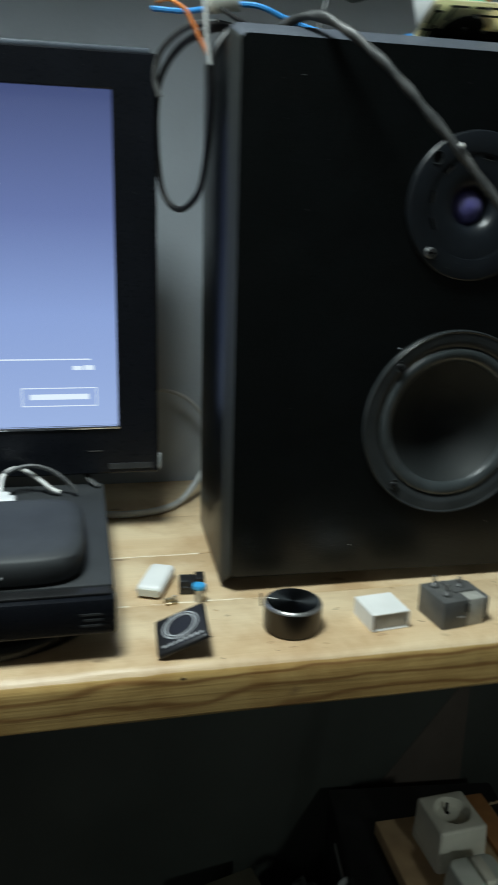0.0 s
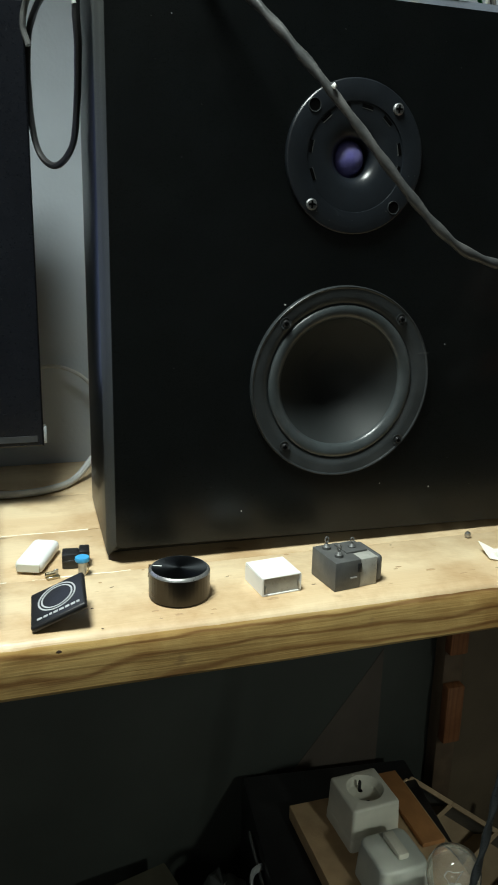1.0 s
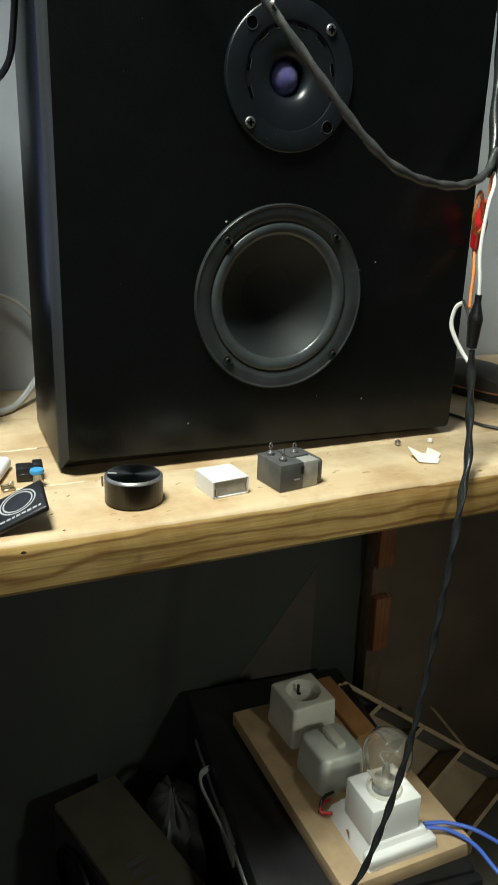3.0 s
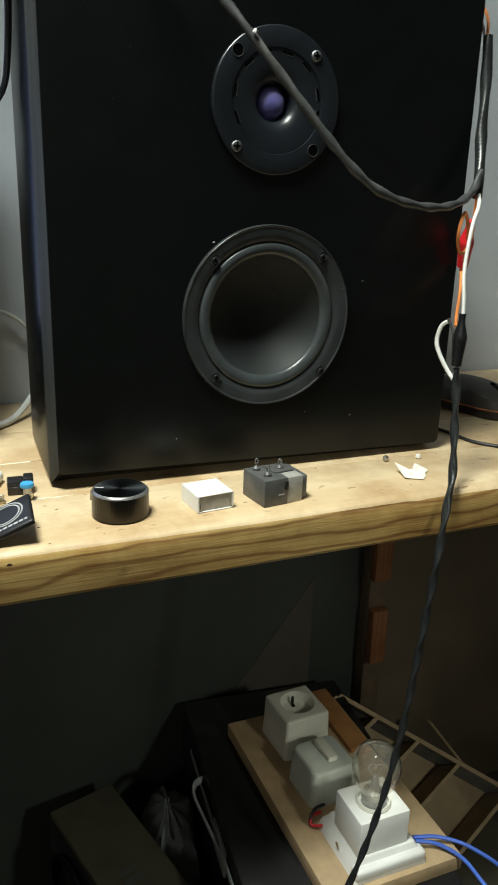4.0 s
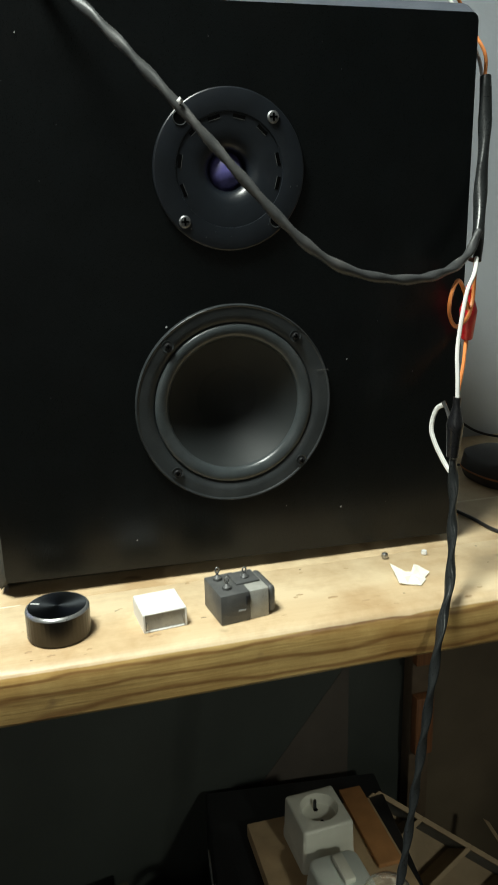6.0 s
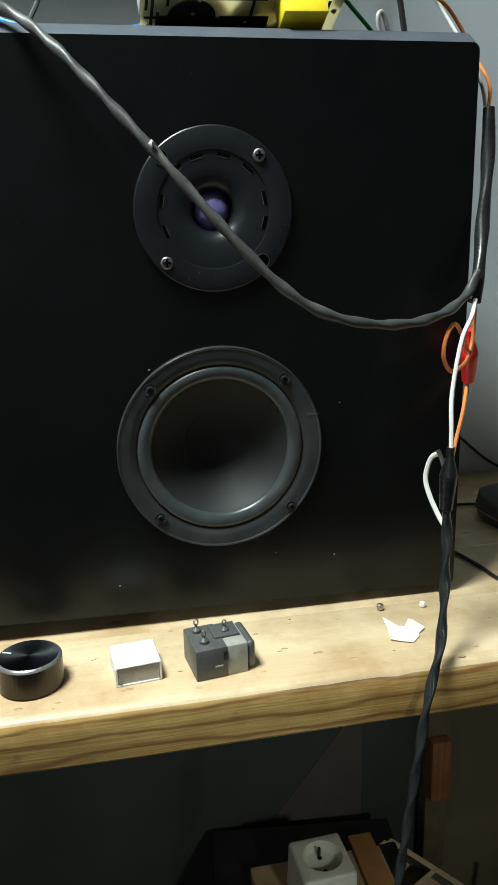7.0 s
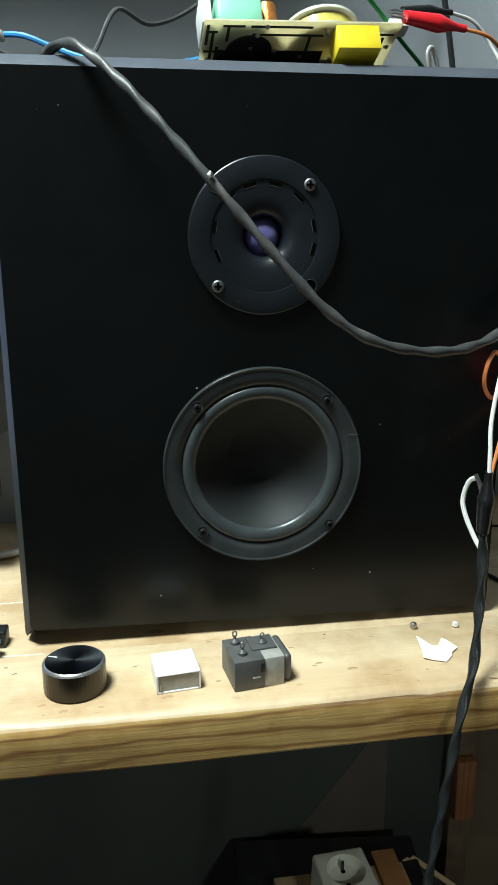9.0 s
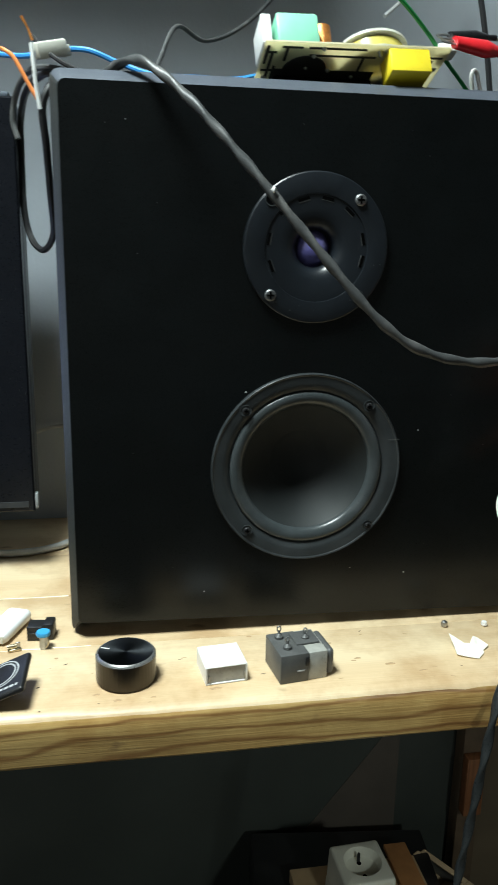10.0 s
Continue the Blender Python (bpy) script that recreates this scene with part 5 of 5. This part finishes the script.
def taper_box(w, d, h, inset, r=0.004, hole=None):
    """A moulded box that narrows upwards, with rounded edges and, if asked, a round dish (x, y, radius, depth) in its top."""
    bm = bmesh.new()
    rows = []
    for z, k in ((0, 0), (h * 0.5, inset * 0.4), (h - 0.0035, inset), (h - 0.0018, inset + 0.0005), (h - 0.0005, inset + 0.0016), (h, inset + 0.0034)):
        row = []
        q = max(0.0012, r - (k - inset if k > inset else 0))
        for cx, cy, a0 in ((k + q, k + q, 180), (w - k - q, k + q, 270), (w - k - q, d - k - q, 0), (k + q, d - k - q, 90)):
            for j in range(5):
                a = radians(a0 + 22.5 * j)
                row.append(bm.verts.new((cx + q * math.cos(a), cy + q * math.sin(a), z)))
        rows.append(row)
    n = len(rows[0])
    for p, q in zip(rows, rows[1:]):
        for i in range(n):
            bm.faces.new((p[i], p[(i + 1) % n], q[(i + 1) % n], q[i]))
    bm.faces.new(rows[0])
    if not hole:
        bm.faces.new(rows[-1])
        return bm
    cx, cy, cr, depth = hole
    rings = [[bm.verts.new((cx + cr * k * math.cos(a), cy + cr * k * math.sin(a), h - z)) for a in np.linspace(0, 2 * math.pi, 40, endpoint=False)] for k, z in ((1, 0), (0.97, 0.001), (0.94, depth * 0.6), (0.88, depth * 0.93), (0.78, depth))]
    for p, q in zip(rings, rings[1:]):
        for i in range(40):
            bm.faces.new((p[i], p[(i + 1) % 40], q[(i + 1) % 40], q[i]))
    bm.faces.new(rings[-1])
    edges = [bm.edges.get((rows[-1][i], rows[-1][(i + 1) % n])) for i in range(n)] + [bm.edges.get((rings[0][i], rings[0][(i + 1) % 40])) for i in range(40)]
    bmesh.ops.triangle_fill(bm, edges=edges, use_beauty=True, normal=(0, 0, 1))
    return bm


def wall_socket():
    ob = thing("mains_socket", pose(0.3735, 0.6435, BT, 0, 0, 3), "cream surface-mounted mains socket screwed to the plywood board", "socket")
    W, D, H = 0.061, 0.063, 0.053
    c = (W * 0.52, D * 0.52)
    part("base", taper_box(W, D, H, 0.0012, 0.004, (*c, 0.0215, 0.012)), CREAM, ob)
    for s in (-1, 1):
        part("contact_hole", lathe([(0.0027, H - 0.0119), (0.0024, H - 0.0113), (0, H - 0.0115)], 14, "Z", (c[0], c[1] + s * 0.0095, 0)), PIT, ob)
    part("earth_pin", lathe([(0.0019, H - 0.0120), (0.0019, H - 0.002), (0.0014, H - 0.0005), (0.0, H)], 12, "Z", (c[0], c[1] + 0.012, 0)), BLACK, ob, "dark earth pin")
    part("lower_band", taper_box(W + 0.0016, D + 0.0016, 0.016, 0.0004, 0.0045), CREAM, ob).location = (-0.0008, -0.0008, 0)
    return ob


def light_switch():
    ob = thing("light_switch", pose(0.3685, 0.5620, BT, 0, 0, 3), "pale grey rocker light switch screwed to the plywood board", "switch")
    W, D, H = 0.061, 0.062, 0.043
    part("base", taper_box(W, D, H, 0.0030, 0.0105), PALEGREY, ob)
    part("rocker", box(W * 0.46, W * 0.66, D * 0.26, D * 0.82, H - 0.001, H + 0.0065, 0.002), CREAM, ob, "raised pale rocker")
    return ob


def lamp_holder():
    ob = thing("lamp_holder", pose(0.3645, 0.4585, BT, 0, 0, 0), "white square lamp holder with a clear bulb on the plywood board", "lamp holder")
    W, D = 0.084, 0.086
    part("skirt", taper_box(W, D, 0.022, 0.009, 0.003), WHITE, ob)
    part("tower", box(0.008, 0.066, 0.012, 0.064, 0.018, 0.062, 0.0025), WHITE, ob)
    part("front_moulding", box(0.0, W - 0.002, -0.001, 0.014, 0.003, 0.016, 0.004, 3), WHITE, ob)
    part("screw_hole", lathe([(0.003, 0.0), (0.0026, 0.0006), (0, 0.0004)], 12, "X", (-0.0006, 0.040, 0.015)), BRASS, ob)
    part("ring", lathe([(0.0175, 0.061), (0.0185, 0.0635), (0.0170, 0.066), (0.0155, 0.0655), (0.0155, 0.062)], 32, "Z", (0.036, 0.036, 0)), CREAM, ob)
    return ob


wall_socket()
light_switch()
lamp_holder()
bulb = thing("light_bulb", pose(0.4005, 0.4945, BT + 0.062), "clear glass incandescent bulb, unlit, in the lamp holder", "light bulb")
BP = [(0.0132, 0.004), (0.0135, 0.012), (0.0165, 0.018), (0.0208, 0.026), (0.0240, 0.035), (0.0249, 0.043), (0.0238, 0.052), (0.0194, 0.061), (0.0118, 0.0672), (0.005, 0.0695), (0, 0.070)]
env = part("envelope", lathe(BP, 40), CLEAR, bulb, "clear glass envelope")
mod = env.modifiers.new("thick", "SOLIDIFY")
mod.thickness = 0.0011
env.visible_shadow = False
part("screw_cap", lathe([(0, 0.0), (0.0128, 0.0), (0.0132, 0.005), (0.0128, 0.010), (0.0, 0.010)], 24), STEEL, bulb, "metal screw cap")
part("stem", lathe([(0.005, 0.010), (0.004, 0.024), (0.002, 0.032), (0, 0.033)], 16), FILAMENT, bulb)
part("filament", tube([(-0.010, 0, 0.044), (-0.005, 0.002, 0.046), (0, 0, 0.045), (0.005, -0.002, 0.046), (0.010, 0, 0.044)], 0.0005, 6, 5), FILAMENT, bulb)
for s in (-1, 1):
    part("support", tube([(s * 0.002, 0, 0.030), (s * 0.006, 0, 0.038), (s * 0.010, 0, 0.044)], 0.0004, 5, 4), FILAMENT, bulb)

wire("mains_wire", [(0.446, 0.478, 0.345), (0.468, 0.468, 0.342), (0.484, 0.446, 0.338), (0.493, 0.420, 0.326), (0.499, 0.388, 0.319), (0.502, 0.378, 0.285), (0.503, 0.376, 0.15), (0.506, 0.376, 0.02)], 0.0022, WIRE_NAVY, "blue mains wire from the lamp holder")
wire("mains_wire", [(0.446, 0.482, 0.346), (0.475, 0.474, 0.343), (0.505, 0.458, 0.333), (0.54, 0.435, 0.305), (0.565, 0.415, 0.25), (0.58, 0.40, 0.1), (0.585, 0.39, 0.01)], 0.0022, WIRE_NAVY, "blue mains wire from the lamp holder")
wire("switch_wire", [(0.372, 0.550, 0.343), (0.360, 0.546, 0.346), (0.356, 0.540, 0.341), (0.366, 0.533, 0.342)], 0.0018, RED, "short red wire end by the switch")
wire("switch_wire", [(0.378, 0.553, 0.349), (0.366, 0.550, 0.350), (0.358, 0.545, 0.346), (0.355, 0.541, 0.339)], 0.0018, WIRE_BLACK, "short black wire end by the switch")


def tray():
    """A cardboard divider tray tipped down between the case and the panel, its open side up; U runs along its rim, V across it, N into it."""
    ob = thing("cardboard_tray", Matrix(), "brown cardboard divider tray with open grey compartments, tipped beside the case", "tray")
    O, U, V, N = Vector((0.510, 0.755, 0.318)), Vector((0.787, -0.348, -0.510)), Vector((-0.910, -0.335, -0.246)), Vector((-0.097, 0.746, -0.659))
    deep = 0.050
    def slab(p, q, n0, n1, t, side):
        """A strip of board from p to q, from depth n0 to n1, t thick towards side."""
        bm = bmesh.new()
        w = [bm.verts.new(c + N * d + side * (t * k)) for k in (-0.5, 0.5) for c, d in ((p, n0), (q, n0), (q, n1), (p, n1))]
        bm.faces.new(w[:4]), bm.faces.new(w[4:])
        for i in range(4):
            bm.faces.new((w[i], w[(i + 1) % 4], w[4 + (i + 1) % 4], w[4 + i]))
        bmesh.ops.bevel(bm, geom=list(bm.edges), offset=0.0006, segments=1, affect="EDGES")
        return bm
    stations = ((0.0, 0.012), (0.066, 0.052), (0.138, 0.100), (0.210, 0.132), (0.300, 0.132))
    far = [O + U * a for a, _ in stations]
    near = [O + U * a + V * b for a, b in stations]
    for (p, q), (g, h) in zip(zip(far, far[1:]), zip(near, near[1:])):
        part("rim", slab(p, q, -0.001, 0.0030, 0.0072, V), PULP, ob, "pale worn rim", smooth=False)
        part("side_wall", slab(p, q, 0.0032, deep, 0.0040, V), PULP_GREY, ob, "grey lined wall", smooth=False)
        part("near_rim", slab(g, h, -0.001, deep, 0.0045, (h - g).cross(N).normalized()), PULP, ob, smooth=False)
        bm = bmesh.new()
        w = [bm.verts.new(c + N * (deep + d)) for d in (0.0002, 0.003) for c in (p, q, h, g)]
        bm.faces.new(w[:4]), bm.faces.new(w[4:])
        for i in range(4):
            bm.faces.new((w[i], w[(i + 1) % 4], w[4 + (i + 1) % 4], w[4 + i]))
        part("compartment_floor", bm, PULP, ob, smooth=False)
    for p, q in zip(far, near):
        part("divider_cap", slab(p + V * 0.003, q, -0.0008, 0.0030, 0.0066, U), PULP, ob, "pale worn rim", smooth=False)
        part("divider", slab(p + V * 0.003, q, 0.0032, deep, 0.0040, U), PULP_TAN, ob, smooth=False)
    part("flap", slab(far[3] - V * 0.003, Vector((0.679, 0.766, 0.222)), -0.001, 0.0015, 0.010, U), PULP, ob, "thin cardboard flap", smooth=False)
    return ob


tray()
solid("low_carton", box(0.555, 0.760, 0.570, 0.760, 0, 0.080, 0.003), CARTON, Matrix(), "low dark carton under the tipped cardboard tray", "carton")


def long_carton():
    ob = thing("long_carton", pose(0.2770, 0.468, 0, 0, 0, 14.5), "long narrow olive carton standing under the shelf", "carton")
    part("body", box(-0.086, 0.0, 0, 0.335, 0, 0.235, 0.003), CARTON, ob)
    part("side_panel", box(-0.0895, -0.0865, 0.01, 0.33, 0.02, 0.228, 0.001), BLACK, ob)
    part("tape_end", box(-0.084, -0.002, 0.0, 0.105, 0.2352, 0.2358), PULP, ob, "tan taped end", smooth=False)
    for k, (a, b) in enumerate(((0.150, 0.160), (0.165, 0.172), (0.178, 0.190), (0.195, 0.203))):
        part("print_bar", box(-0.060, -0.036, a, b, 0.2352, 0.2355), DIMPRINT, ob, smooth=False)
    for y, z, r in ((0.262, 0.168, 0.050), (0.150, 0.172, 0.046)):
        part("rim_ring", lathe([(r, 0.0), (r, 0.004), (r - 0.003, 0.007), (r - 0.007, 0.006), (r - 0.009, 0.001)], 40, "X", (-0.0965, y, z)), GLOSS, ob, "glossy black ring")
    return ob


long_carton()


def crumpled_bag():
    """A crumpled bag squeezed between the carton and the case, its top sloping up to one side."""
    bm = bmesh.new()
    n, k = 40, 18
    rows = []
    for j in range(k + 1):
        t = j / k
        row = []
        for i in range(n):
            a = 2 * math.pi * i / n
            q = Vector((math.cos(a) * 1.6, math.sin(a) * 1.6, t * 2.2))
            f = 1 + 0.22 * noise.noise(q) + 0.12 * noise.noise(q * 3.1)
            s = f * (1 - 0.18 * t) if t < 0.86 else f * 0.85 * max(0.03, (1 - t) / 0.14) ** 0.6
            x, y = 0.040 * s * math.cos(a), 0.075 * s * math.sin(a)
            row.append(bm.verts.new((x, y, (0.245 + 0.62 * x + 0.012 * noise.noise(q * 2.3)) * t)))
        rows.append(row)
    for a, b in zip(rows, rows[1:]):
        for i in range(n):
            bm.faces.new((a[i], a[(i + 1) % n], b[(i + 1) % n], b[i]))
    bm.faces.new(rows[0]), bm.faces.new(rows[-1])
    return solid("plastic_bag", bm, FILM, pose(0.2480, 0.718, 0, 0, 0, -6), "crumpled grey film bag squeezed beside the case", "bag")


crumpled_bag()


def painted_box():
    ob = thing("metal_box", pose(0.2185, 0.4600, 0, 0, 0, -5), "blue-grey painted metal box with chipped corners on the floor", "box")
    part("body", box(-0.26, 0, -0.30, 0, 0, 0.33, 0.006), METALBOX, ob)
    for x, y, r in ((-0.0285, -0.0350, 0.0085), (-0.0135, -0.0355, 0.0078)):
        part("washer", lathe([(r * 0.55, 0.330), (r * 0.6, 0.3318), (r, 0.3314), (r, 0.330)], 20, "Z", (x, y, 0)), CHIP, ob)
    rnd = random.Random(11)
    for k in range(9):
        x, y = rnd.uniform(-0.2, -0.004), rnd.uniform(-0.012, -0.002) if k < 6 else rnd.uniform(-0.06, -0.02)
        bm = lathe([(rnd.uniform(0.002, 0.005), 0.3301), (0.001, 0.3304), (0, 0.3304)], 7, "Z", (0, 0, 0))
        for v in bm.verts:
            v.co.x *= rnd.uniform(0.6, 1.8)
            v.co.x += x
            v.co.y += y
        part("paint_chip", bm, CHIP, ob)
    return ob


painted_box()
solid("red_carton", box(-0.10, 0.0, 0, 0.07, 0, 0.27, 0.003), REDBOX, pose(0.0665, 0.518, 0, 0, 0, 2), "dark red carton on the floor", "carton")
wire("loose_cable", [(-0.06, 0.54, 0.315), (-0.02, 0.53, 0.338), (0.03, 0.53, 0.352), (0.065, 0.522, 0.345), (0.095, 0.50, 0.312), (0.115, 0.475, 0.26), (0.13, 0.458, 0.15)], 0.0034, WIRE_GREY, "pale grey cable arching over the red carton", "cable")
wire("loose_cable", [(-0.06, 0.55, 0.29), (0.0, 0.545, 0.285), (0.05, 0.54, 0.283), (0.06, 0.58, 0.26)], 0.003, WIRE_GREY, "pale grey cable on the red carton", "cable")
